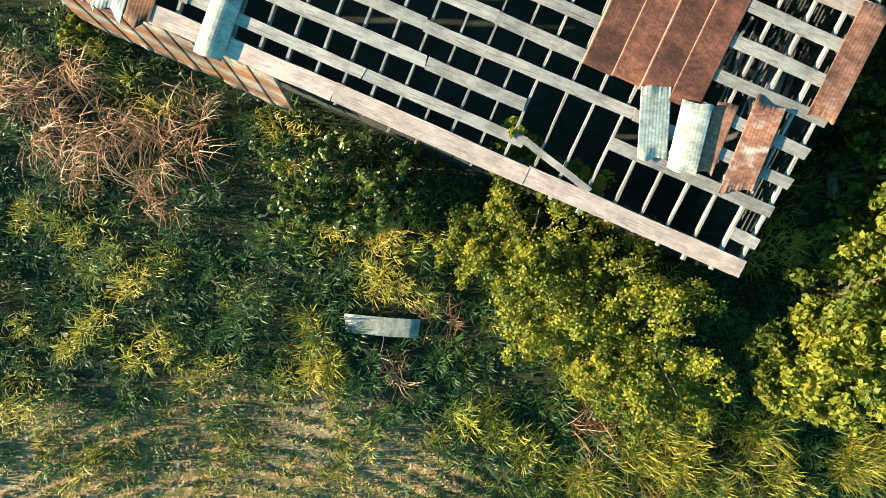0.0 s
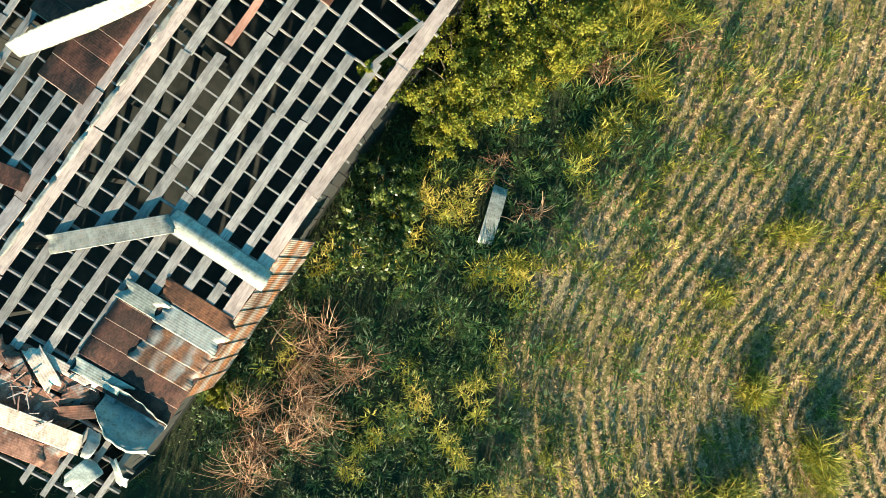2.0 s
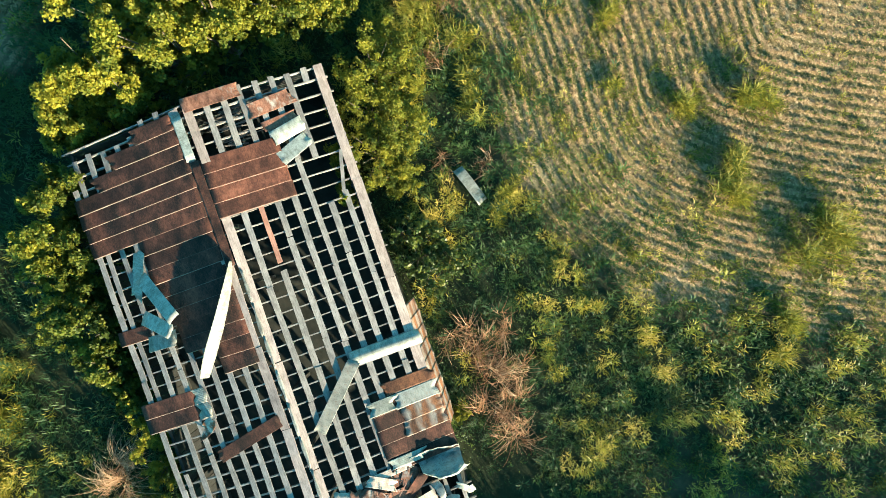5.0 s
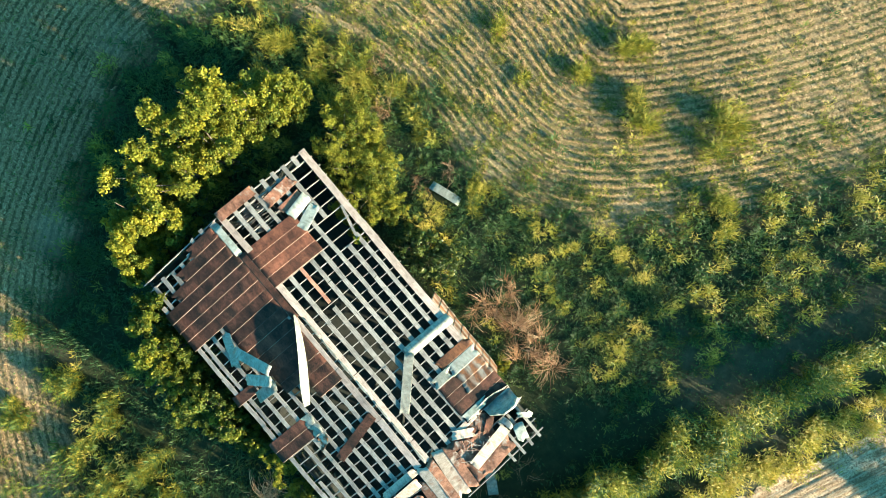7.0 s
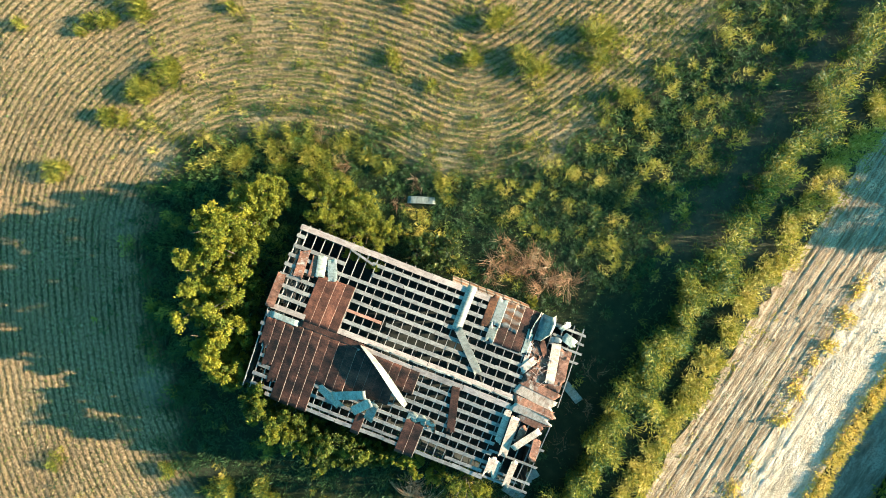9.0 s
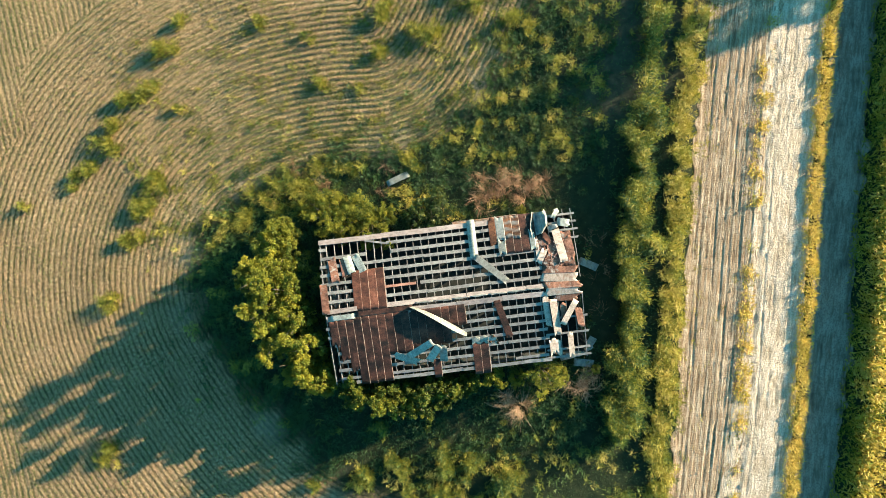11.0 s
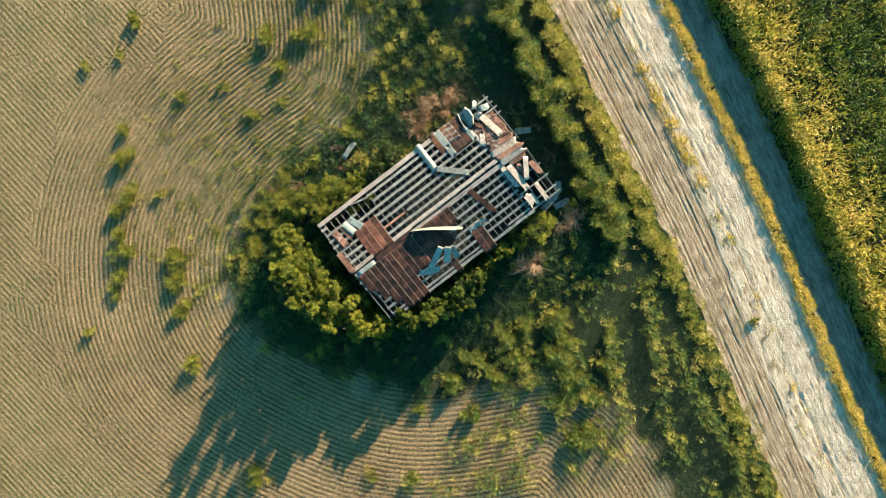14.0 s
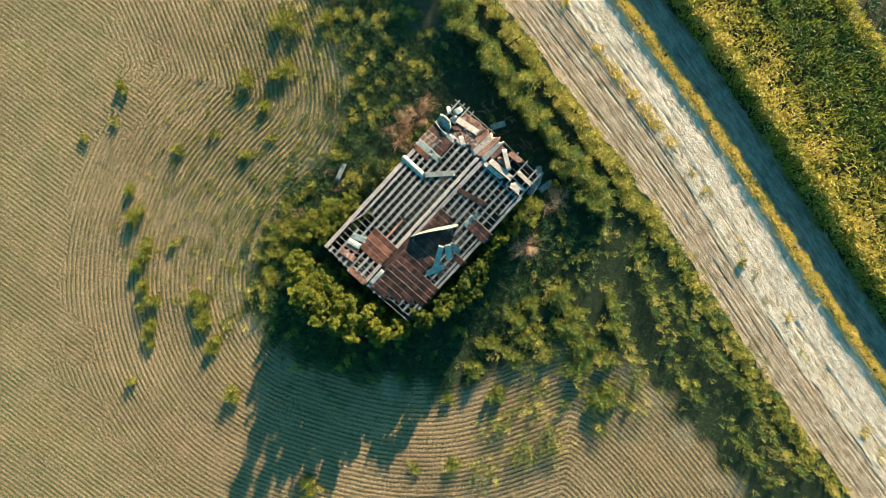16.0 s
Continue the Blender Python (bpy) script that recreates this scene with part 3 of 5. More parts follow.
OLD_ROWS = [[(6.8, -18.9), (5.6, -21.0), (2.8, -26.7), (1.3, -28.6)], [(12.2, -18.4), (10.0, -22.1), (7.5, -26.3), (4.9, -31.4), (4.5, -34.4)],
            [(10.6, -24.5), (9.8, -27.8), (9.1, -31.4), (8.7, -36.9)], [(4.6, -38.5), (4.0, -42.3), (3.4, -46.0)], [(8.9, -37.6), (6.6, -41.6), (6.4, -45.9), (6.5, -48.3)], [(10.7, -35.3), (10.6, -38.8), (10.9, -42.0)]]
PATCHES = [(-2.4, -13.2, 1.3), (-4.5, -15.6, 1.4), (-1.9, -17.7, 1.7), (1.0, -19.3, 1.9), (0.9, -22.4, 1.7), (-1.8, -22.6, 1.6), (-4.4, -18.6, 1.3), (-8.2, -21.7, 1.4), (-9.7, -25.5, 1.6), (-12.2, -24.5, 1.4),
           (-2.1, -26.7, 1.5), (-0.5, -29.8, 1.3), (-5.8, -24.4, 0.9), (-6.1, -21.4, 0.9), (2.2, -13.2, 1.6), (4.4, -13.2, 1.2), (-6.8, -14.7, 1.2), (-9.2, -14.3, 1.1), (-11.9, -20.4, 1.4), (-16.6, -22.5, 1.2),
           (-18.7, -19.5, 1.0), (2.4, -16.2, 1.6), (-0.4, -27.4, 1.1), (5.2, -16.4, 1.1), (-5.1, -28.9, 0.8), (8.6, -12.6, 1.5), (7.6, -15.4, 1.4), (10.4, -14.6, 1.2), (6.4, -12.9, 1.0)]


def to_line(x, y, pts):
    best = np.full(len(x), 1e9)
    for (ax, ay), (bx, by) in zip(pts, pts[1:]):
        t = np.clip(((x - ax) * (bx - ax) + (y - ay) * (by - ay)) / ((bx - ax) ** 2 + (by - ay) ** 2), 0, 1)
        best = np.minimum(best, np.hypot(x - ax - t * (bx - ax), y - ay - t * (by - ay)))
    return best


rowed = 0.03 * (d < 0)
for pts in OLD_ROWS:
    rowed = np.maximum(rowed, np.exp(-(to_line(x + 0.5 * (waves(x, y, 3.0, 91) - 0.5), y, pts) / 0.62) ** 2))
for px, py, pr in PATCHES:
    rowed = np.maximum(rowed, 0.85 * np.exp(-((x - px) ** 2 + (y - py) ** 2) / pr ** 2))
part_south = weight(-y, 12, 15.5) * (s < 17.6) * (x > -20)
dens = dens * (1 - part_south) + 1.25 * rowed * part_south
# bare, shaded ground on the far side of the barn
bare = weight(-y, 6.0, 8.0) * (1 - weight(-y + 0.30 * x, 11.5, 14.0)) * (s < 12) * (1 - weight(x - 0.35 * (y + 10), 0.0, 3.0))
dens = dens * (1 - 0.82 * bare) * (1 - 0.55 * (y < -8) * (y > -18) * (x > -1) * (x < 9.5))
dens = dens * np.maximum(part_south, weight(clump + 0.25 * (s > 12) + 0.15 * weight(y, 9, 11) * weight(x, 0, 3), 0.24, 0.46))
dens = dens * (1 - 0.85 * np.exp(-((x - 9.6) ** 2 + (y - 7.2) ** 2) / 3.5))
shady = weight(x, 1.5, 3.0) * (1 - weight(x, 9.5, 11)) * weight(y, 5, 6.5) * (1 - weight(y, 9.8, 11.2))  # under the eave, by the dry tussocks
dens = dens * (1 - 0.62 * shady)
dens = dens * (1 - 0.95 * np.exp(-(((x + 3.3) / 1.1) ** 4 + ((y - 10.1) / 0.6) ** 4)))
ok = (rng.random(len(x)) < dens) & ~in_barn(x, y, 0.15) & ~((x > 9.8) & (x < 13.5) & (np.abs(y - 1) < 8) & (rng.random(len(x)) < 0.85))
x, y, s, clump, bare = x[ok], y[ok], s[ok], clump[ok], bare[ok]
tall = 0.18 + 0.62 * weight(clump, 0.42, 0.75) * (1 - 0.6 * bare) + 0.8 * np.maximum(south, 0.8 * part_south)[ok]
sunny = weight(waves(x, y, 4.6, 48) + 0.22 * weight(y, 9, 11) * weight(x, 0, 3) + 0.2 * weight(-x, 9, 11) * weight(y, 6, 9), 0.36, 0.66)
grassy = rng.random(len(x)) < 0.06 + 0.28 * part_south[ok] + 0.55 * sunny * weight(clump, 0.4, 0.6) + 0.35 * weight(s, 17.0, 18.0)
# tone holds painted light: tall clumps sunlit yellow, darker by the barn and eave
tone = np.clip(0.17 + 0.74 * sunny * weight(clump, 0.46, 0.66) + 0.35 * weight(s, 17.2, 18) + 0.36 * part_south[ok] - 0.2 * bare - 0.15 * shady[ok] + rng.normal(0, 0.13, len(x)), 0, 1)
fine = (y > 4.5) & (y < 17) & (x > -16) & (x < 13)
for a, lab in ((fine, "thin-bladed"), (~fine, "dense")):
    b = a & grassy
    a = a & ~grassy
    w, n = (0.026, 24) if lab == "thin-bladed" else (0.041, 16)
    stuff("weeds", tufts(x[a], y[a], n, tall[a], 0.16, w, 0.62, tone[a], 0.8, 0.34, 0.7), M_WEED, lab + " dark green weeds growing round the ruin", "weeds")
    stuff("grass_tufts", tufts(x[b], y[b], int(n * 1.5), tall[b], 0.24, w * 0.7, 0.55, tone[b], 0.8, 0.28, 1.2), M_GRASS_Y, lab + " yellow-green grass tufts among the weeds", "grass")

# short grass under the weeds
x, y = scatter(18000, -26, 21, -48, 42)
d, s = off_edge(x, y), across(x, y)
ok = ((d < 0.3) | (s > 12)) & (s < 19.9) & ~in_barn(x, y, 0.1) & (rng.random(len(x)) < (0.25 + 0.65 * waves(x, y, 5.0, 66)) * (1 - 0.9 * weight(-y, 5, 6) * (1 - weight(-y, 24, 30)) * (s < 13)) * (1 - 0.9 * (x > 10) * (x < 14) * (y > -8) * (y < 9)))
x, y = x[ok], y[ok]
tone = np.clip(0.05 + 0.4 * waves(x, y, 3.0, 67) + rng.normal(0, 0.15, len(x)), 0, 1)
stuff("short_grass", tufts(x, y, 6, 0.12 + 0.2 * waves(x, y, 2.5, 68), 0.28, 0.026, 0.6, tone), M_WEED, "short grass on the earth under the weeds", "grass")

# low broad leaves that hide most of the earth
for n, x0, x1, y0, y1, size in ((17000, -17, 13, 5.4, 14, 0.085), (30000, -22, 20, -40, 40, 0.15)):
    x, y = scatter(n, x0, x1, y0, y1)
    d, s = off_edge(x, y), across(x, y)
    ok = (d < 0.2) & (s < 19.5) & ~in_barn(x, y, 0.1) & (rng.random(n) < 0.25 + 0.9 * weight(waves(x, y, 2.4, 101), 0.3, 0.6)) & ~((x > 10) & (x < 13) & (np.abs(y - 1) < 8) & (rng.random(n) < 0.93))
    ok &= ~((y < -5) & (y > -26) & (s < 13) & (rng.random(n) < 0.93))
    p = np.stack([x[ok], y[ok], ground_z(x[ok], y[ok]) + rng.uniform(0.02, 0.16, ok.sum())], 1)
    L = size * rng.uniform(0.6, 1.4, len(p))
    v, f = leaves(p, L, L * 0.55, 0.8)
    tagged(quads("ground_cover", v, f, M_WEED, tone=np.repeat(np.clip(0.12 + 0.4 * waves(p[:, 0], p[:, 1], 3.0, 102) + rng.normal(0, 0.12, len(p)), 0, 1), 4)), "low leafy ground cover between the weeds", "weeds", kind="stuff")

# grass strips beside the tracks and the tall meadow beyond


def on_track(n, s0, s1, y0=-62, y1=45):
    s, y = rng.uniform(s0, s1, n), rng.uniform(y0, y1, n)
    return s + 0.219 * y - 0.35 * np.sin(y * 0.11), y, s


# two hedges of tall weeds along the dirt track, with a dark lane between
xa, ya, sa = on_track(4600, 13.9, 16.2, -50, 44)
xb, yb, sb = on_track(2700, 17.7, 19.6, -58, 44)
xa, xb = xa + 2.2 * (waves(xa * 0.7, ya, 2.8, 79) - 0.5), xb + 0.9 * (waves(yb, 0 * yb, 5.0, 80) - 0.5)
ka = (rng.random(len(xa)) < np.maximum(weight(waves(xa, ya, 2.6, 81), 0.32, 0.54), (0.55 + 0.45 * weight(waves(xa, ya, 1.7, 83), 0.30, 0.5)) * (ya > -13) * (ya < 13)) * np.where(ya < -14, 0.0, 1.0) * weight(sa, 13.6, 14.2) * np.where(ya > 14, 0.6, 1.0)) & ~in_barn(xa, ya, 2.0)
kb = rng.random(len(xb)) < np.where(yb < -20, 0.12, 1.0) * weight(waves(xb, yb, 2.4, 82) + 0.12, 0.34, 0.52) * (1 - weight(sb + (waves(xb, yb, 1.6, 83) - 0.5), 18.9, 19.8))
x, y = np.concatenate([xa[ka], xb[kb]]), np.concatenate([ya[ka], yb[kb]])
high = np.concatenate([1.7 + 1.1 * waves(xa, ya, 2.6, 84)[ka], 0.55 + 0.5 * waves(xb, yb, 2.6, 84)[kb]])
tone = np.clip(np.concatenate([0.18 + 0.62 * waves(xa, ya, 2.2, 85)[ka], 0.66 + 0.45 * waves(xb, yb, 2.2, 85)[kb]]) + rng.normal(0, 0.12, len(x)), 0, 1)
tone = np.clip(tone - 0.08 * weight(-y, 8, 12) + rng.normal(0, 0.16, len(x)), 0, 1)
high = high * rng.uniform(0.6, 1.25, len(x))
pick = rng.random(len(x)) < np.where(np.arange(len(x)) < ka.sum(), 0.5, 0.85)
stuff("hedge_weeds", tufts(x[pick], y[pick], 34, high[pick], 0.36, 0.040, 0.6, tone[pick], 0.85, 0.36), M_GRASS_Y, "tall sunlit weeds in hedges along the dirt track", "weeds")
stuff("hedge_weeds", tufts(x[~pick], y[~pick], 36, high[~pick] * 0.85, 0.36, 0.050, 0.6, tone[~pick], 0.85, 0.34), M_WEED, "green undergrowth of the hedges along the dirt track", "weeds")
# low plants on the barn's shaded side, the shade painted as a dark tone
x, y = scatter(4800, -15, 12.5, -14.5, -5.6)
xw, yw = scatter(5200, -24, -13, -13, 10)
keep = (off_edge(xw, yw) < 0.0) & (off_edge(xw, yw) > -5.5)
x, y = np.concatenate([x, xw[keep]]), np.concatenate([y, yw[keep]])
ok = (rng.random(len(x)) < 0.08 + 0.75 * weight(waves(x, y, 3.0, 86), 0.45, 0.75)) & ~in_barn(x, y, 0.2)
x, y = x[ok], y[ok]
stuff("low_weeds", tufts(x, y, 9, 0.2 + 0.3 * waves(x, y, 2.0, 87) + 0.25 * (x < -15), 0.32, 0.04, 0.65, np.clip(0.02 + 0.3 * waves(x, y, 2.0, 88) + 0.2 * (x < -15), 0, 1), 0.6, 0.3), M_WEED, "low green plants, toned dark for the shade behind the barn", "weeds")

xa, ya, _ = on_track(6500, 29.5, 30.8)
xb, yb, _ = on_track(2600, 24.6, 25.8)
ka, kb = rng.random(len(xa)) < 0.35 + 0.65 * waves(xa, ya, 2.5, 53), waves(xb, yb, 4.0, 55) + 0.3 * (rng.random(len(xb)) - 0.5) - 0.15 * weight(-yb, 8, 16) > 0.60
x, y = np.concatenate([xa[ka], xb[kb]]), np.concatenate([ya[ka], yb[kb]])
stuff("verge_grass", tufts(x, y, 7, 0.24 + 0.28 * waves(x, y, 2.0, 57), 0.22, 0.05, 0.5, 0.82 + 0.3 * waves(x, y, 3.0, 58)), M_MEADOW, "yellow grass strip between two sandy tracks", "grass")
# clods on the tracks
x, y, s = on_track(6500, 20.2, 29.4, -58, 44)
ok = rng.random(len(x)) < 0.15 + 0.85 * weight(waves(s * 2.2, y * 0.7, 1.2, 111), 0.45, 0.7)
x, y, s = x[ok], y[ok], s[ok]
rim = np.array([(1, 0, 0), (0.4, 0.8, 0), (-0.7, 0.75, 0), (-1, -0.1, 0), (-0.35, -0.9, 0), (0.6, -0.7, 0), (0.1, 0.0, 0.75)])
size = 0.045 + 0.10 * rng.random(len(x)) ** 3
v = rim[None] * rng.uniform(0.6, 1.3, (len(x), 7, 3)) * size[:, None, None] + np.stack([x, y, ground_z(x, y) + 0.02], 1)[:, None]
f = np.array([(0, 1, 2, 6), (2, 3, 4, 6), (4, 5, 0, 6)])[None] + 7 * np.arange(len(x))[:, None, None]
for pick, mat, lab in ((s < 25, M_BROWN, "brown"), (s >= 25, M_SAND, "pale sandy")):
    n = int(pick.sum())
    tagged(quads("clods", v[pick].reshape(-1, 3), f[:n].reshape(-1, 4), mat), lab + " clods of dry earth on the track", "clods", kind="stuff")
x, y, s = on_track(5200, 19.2, 25.6, -56, 44)
keep = rng.random(len(x)) < weight(waves(x, y, 2.2, 93), 0.42, 0.75) * np.maximum(1 - weight(s, 19.8, 21.8), 0.5 * weight(s, 23.8, 25.2)) + 0.015
x, y = x[keep], y[keep]
stuff("dry_grass", tufts(x, y, 9, 0.14 + 0.16 * waves(x, y, 1.5, 94), 0.26, 0.05, 0.8, np.clip(rng.normal(0.6, 0.22, len(x)), 0, 1), 0.2), M_GRASS_Y, "dry straw-coloured grass on the shoulders of the dirt track", "grass")
x, y, s = on_track(17500, 34.0, 49.5)
xe, ye, se = on_track(4200, 34.6, 36.4)
x, y, s = np.concatenate([xe, x]), np.concatenate([ye, y]), np.concatenate([se, s])
keep = rng.random(len(x)) < 0.35 + 0.8 * waves(x, y, 3.0, 59)
x, y, s = x[keep], y[keep], s[keep]
tall = (0.72 + 0.35 * waves(x, y, 4.0, 61)) * (0.20 + 0.80 * weight(s, 34.0, 34.9)) * (1 + 0.40 * weight(s, 34.6, 35.2) * (1 - weight(s, 37.0, 38.5)))
# the meadow's shaded edge by the track is painted with a darker tone
tone = np.clip(0.10 + 0.26 * (1 - weight(s, 37, 41)) + 0.7 * waves(x, y, 5.0, 63) + 0.4 * (waves(x, y, 1.7, 64) - 0.3) + rng.normal(0, 0.24, len(x)), 0, 1) * (0.6 + 0.4 * weight(s, 34.0, 34.9)) * (1 - 0.6 * weight(s + 2 * waves(x, y, 9.0, 65), 41.5, 44.0))
stuff("meadow_grass", tufts(x, y, 7, tall, 0.40, 0.10, 0.5, tone, 0.65, 0.5), M_MEADOW, "tall yellow-green meadow grass beyond the tracks", "grass")
x, y, s = on_track(1900, 48.2, 49.8)
stuff("verge_grass", tufts(x, y, 9, 0.7 + 0.4 * waves(x, y, 2.0, 95), 0.3, 0.07, 0.5, 0.6 + 0.3 * waves(x, y, 3.0, 96), 0.6, 0.5), M_MEADOW, "bright yellow grass strip along the far edge of the meadow", "grass")
x, y, s = on_track(4200, 50.5, 66)
stuff("low_crop", tufts(x, y, 7, 0.3 + 0.2 * waves(x, y, 3.0, 97), 0.40, 0.11, 0.6, 0.08 + 0.3 * waves(x, y, 4.0, 98), 0.5, 0.36), M_WEED, "low dark green crop beyond the meadow", "crop")

# ---- bushes and trees ----


def crown_arrays(shoots, per, leaf):
    """Leafy shoots: shoots (n, 7) of root, way and length; the leaves sit round each shoot, densest towards its tip."""
    n = len(shoots)
    t = np.sqrt(rng.random((n, per, 1)))
    axis = shoots[:, None, 3:6]
    off = rng.normal(size=(n, per, 3))
    off -= (off * axis).sum(2, keepdims=True) * axis
    L = shoots[:, None, 6:7]
    p = (shoots[:, None, :3] + axis * L * t + off * L * (0.09 + 0.15 * np.sin(np.pi * np.clip(t, 0, 0.95)))).reshape(-1, 3)
    size = leaf * rng.uniform(0.6, 1.35, len(p))
    return leaves(p, size, size * 0.62, 0.35)


def limb(bm, a, b, ra, rb, sides=7):
    a, b = Vector(a), Vector(b)
    q = (b - a).to_track_quat("Z", "Y").to_matrix()
    ring = []
    for c, r in ((a, ra), (b, rb)):
        ring.append([bm.verts.new(c + q @ Vector((math.cos(2 * math.pi * k / sides) * r, math.sin(2 * math.pi * k / sides) * r, 0))) for k in range(sides)])
    for k in range(sides):
        bm.faces.new((ring[0][k], ring[0][(k + 1) % sides], ring[1][(k + 1) % sides], ring[1][k]))
    bm.faces.new(ring[1])


def tree(name, x, y, height, radius, label, category, mat=None, clumps=90, per=80, leaf=0.18, low=0.2, group="", bright=0.0):
    """A tapered trunk with limbs, and a crown of leaf clumps at the limbs' ends with gaps between."""
    z0 = float(ground_z(np.array([x]), np.array([y]))[0])
    top = empty(name, (x, y, z0))
    tagged(top, label, category, group)
    bm = bmesh.new()
    r0 = 0.025 * height
    bend = Vector((rng.normal() * 0.05, rng.normal() * 0.05, 0)) * height
    fork = Vector((0, 0, height * low)) + bend
    limb(bm, (0, 0, -0.1), fork, r0, r0 * 0.7)
    ends = []
    for k in range(10):
        a = 2 * math.pi * k / 10 + rng.uniform(-0.3, 0.3)
        rr = radius * rng.uniform(0.3, 0.95)
        e = Vector((math.cos(a) * rr, math.sin(a) * rr, height * rng.uniform(low + 0.15, 0.9)))
        m = fork.lerp(e, 0.5) + Vector((0, 0, 0.08 * height))
        limb(bm, fork, m, r0 * 0.5, r0 * 0.3, 5)
        limb(bm, m, e, r0 * 0.3, r0 * 0.1, 5)
        ends.append(e)
    part("trunk", bm, M_BARK, top)
    c = []
    for k in range(clumps):
        if k % 2:
            q = np.array(ends[k % len(ends)]) + rng.normal(size=3) * radius * 0.14
        else:
            a, r = rng.uniform(0, 2 * np.pi), radius * 0.9 * math.sqrt(rng.random())
            q = np.array([math.cos(a) * r, math.sin(a) * r, height * (low + 0.1 + (0.66 - low) * rng.random() * (1 - 0.4 * (r / radius) ** 2))])
        out = np.array([q[0], q[1], 0.0]) / radius
        way = 0.55 * out + [0, 0, 0.75] + rng.normal(size=3) * 0.42
        c.append((*q, *(way / np.linalg.norm(way)), radius * rng.uniform(0.22, 0.46)))
    c = np.array(c)
    v, f = crown_arrays(c, per, leaf)
    # lit tops and shaded insides are painted: leaf tone lightens with height
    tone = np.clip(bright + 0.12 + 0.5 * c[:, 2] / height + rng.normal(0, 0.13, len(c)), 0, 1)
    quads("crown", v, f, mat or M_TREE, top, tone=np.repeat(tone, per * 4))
    return top


TREES = [(-13.1, 6.5, 5.2, 1.6), (-13.5, 4.6, 6.5, 1.9), (-14.9, 3.3, 6.9, 1.6), (-13.1, 2.2, 6.6, 1.6), (-14.5, 0.9, 6.7, 1.7), (-12.4, -0.3, 6.0, 1.5), (-13.9, -1.6, 6.3, 1.6),
         (-11.7, -2.7, 5.4, 1.5), (-12.8, -4.1, 5.2, 1.5), (-11.1, -5.3, 4.8, 1.5), (-8.7, -6.7, 4.4, 1.3), (-6.4, -7.2, 4.5, 1.4), (-4.6, -7.9, 4.7, 1.5), (-2.6, -7.5, 4.8, 1.6), (-0.9, -7.4, 4.2, 1.1), (0.4, -7.2, 3.6, 0.9)]
# trees behind the barn get a darker leaf tone for the shade there
for x, y, h, r in TREES:
    tree("tree", x, y, h, r * 0.88, "young broadleaf tree with yellow-green leaves, painted sunlit towards the top", "tree", group="trees round the barn", clumps=180, per=80, leaf=0.148, low=0.10, bright=(0.02 if y < -6 else 0.22 if y < 5 else 0.26) + rng.uniform(-0.12, 0.12))
# unseen trees, added to throw their shade across the tracks
for x, y, h, r in [(50, 32.8, 9.5, 5.0), (59, 37, 10, 5.0)]:
    tree("tree", x, y, h, r, "large broadleaf tree beyond the tracks", "tree", clumps=70, per=110, leaf=0.4, group="far trees")
SHRUBS = [(-9.3, 7.5, 3.1, 1.5), (-7.6, 6.9, 3.4, 1.5), (-5.9, 6.6, 3.3, 1.4), (-9.8, 8.9, 2.2, 1.2), (-6.6, 8.0, 2.2, 1.2), (-4.7, 7.2, 2.2, 1.0), (-8.2, 8.4, 2.2, 1.1),
          (6.7, -7.0, 3.8, 1.35), (7.9, -7.4, 2.4, 0.8), (11.0, -7.5, 1.2, 0.4), (2.4, -7.0, 3.0, 0.9), (4.4, -7.2, 2.4, 0.8), (6.6, 6.2, 1.6, 0.4), (-4.6, 5.0, 3.9, 0.6), (-6.0, 5.2, 3.8, 0.6)]
for x, y, h, r in SHRUBS:
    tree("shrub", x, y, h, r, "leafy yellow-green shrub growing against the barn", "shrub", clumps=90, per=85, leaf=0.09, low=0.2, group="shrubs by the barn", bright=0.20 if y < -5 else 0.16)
for x, y, h, r in [(-0.9, 6.7, 1.9, 0.9), (0.3, 7.0, 1.7, 0.8), (-2.2, 6.5, 1.9, 0.8), (-0.3, 8.0, 1.2, 0.8), (-1.6, 7.7, 1.3, 0.7)]:
    tree("shrub", x, y, h, r, "dark green large-leaved shrub in the barn's shade", "shrub", mat=M_BUSH, clumps=26, per=60, leaf=0.13, low=0.2, group="dark shrubs by the barn")


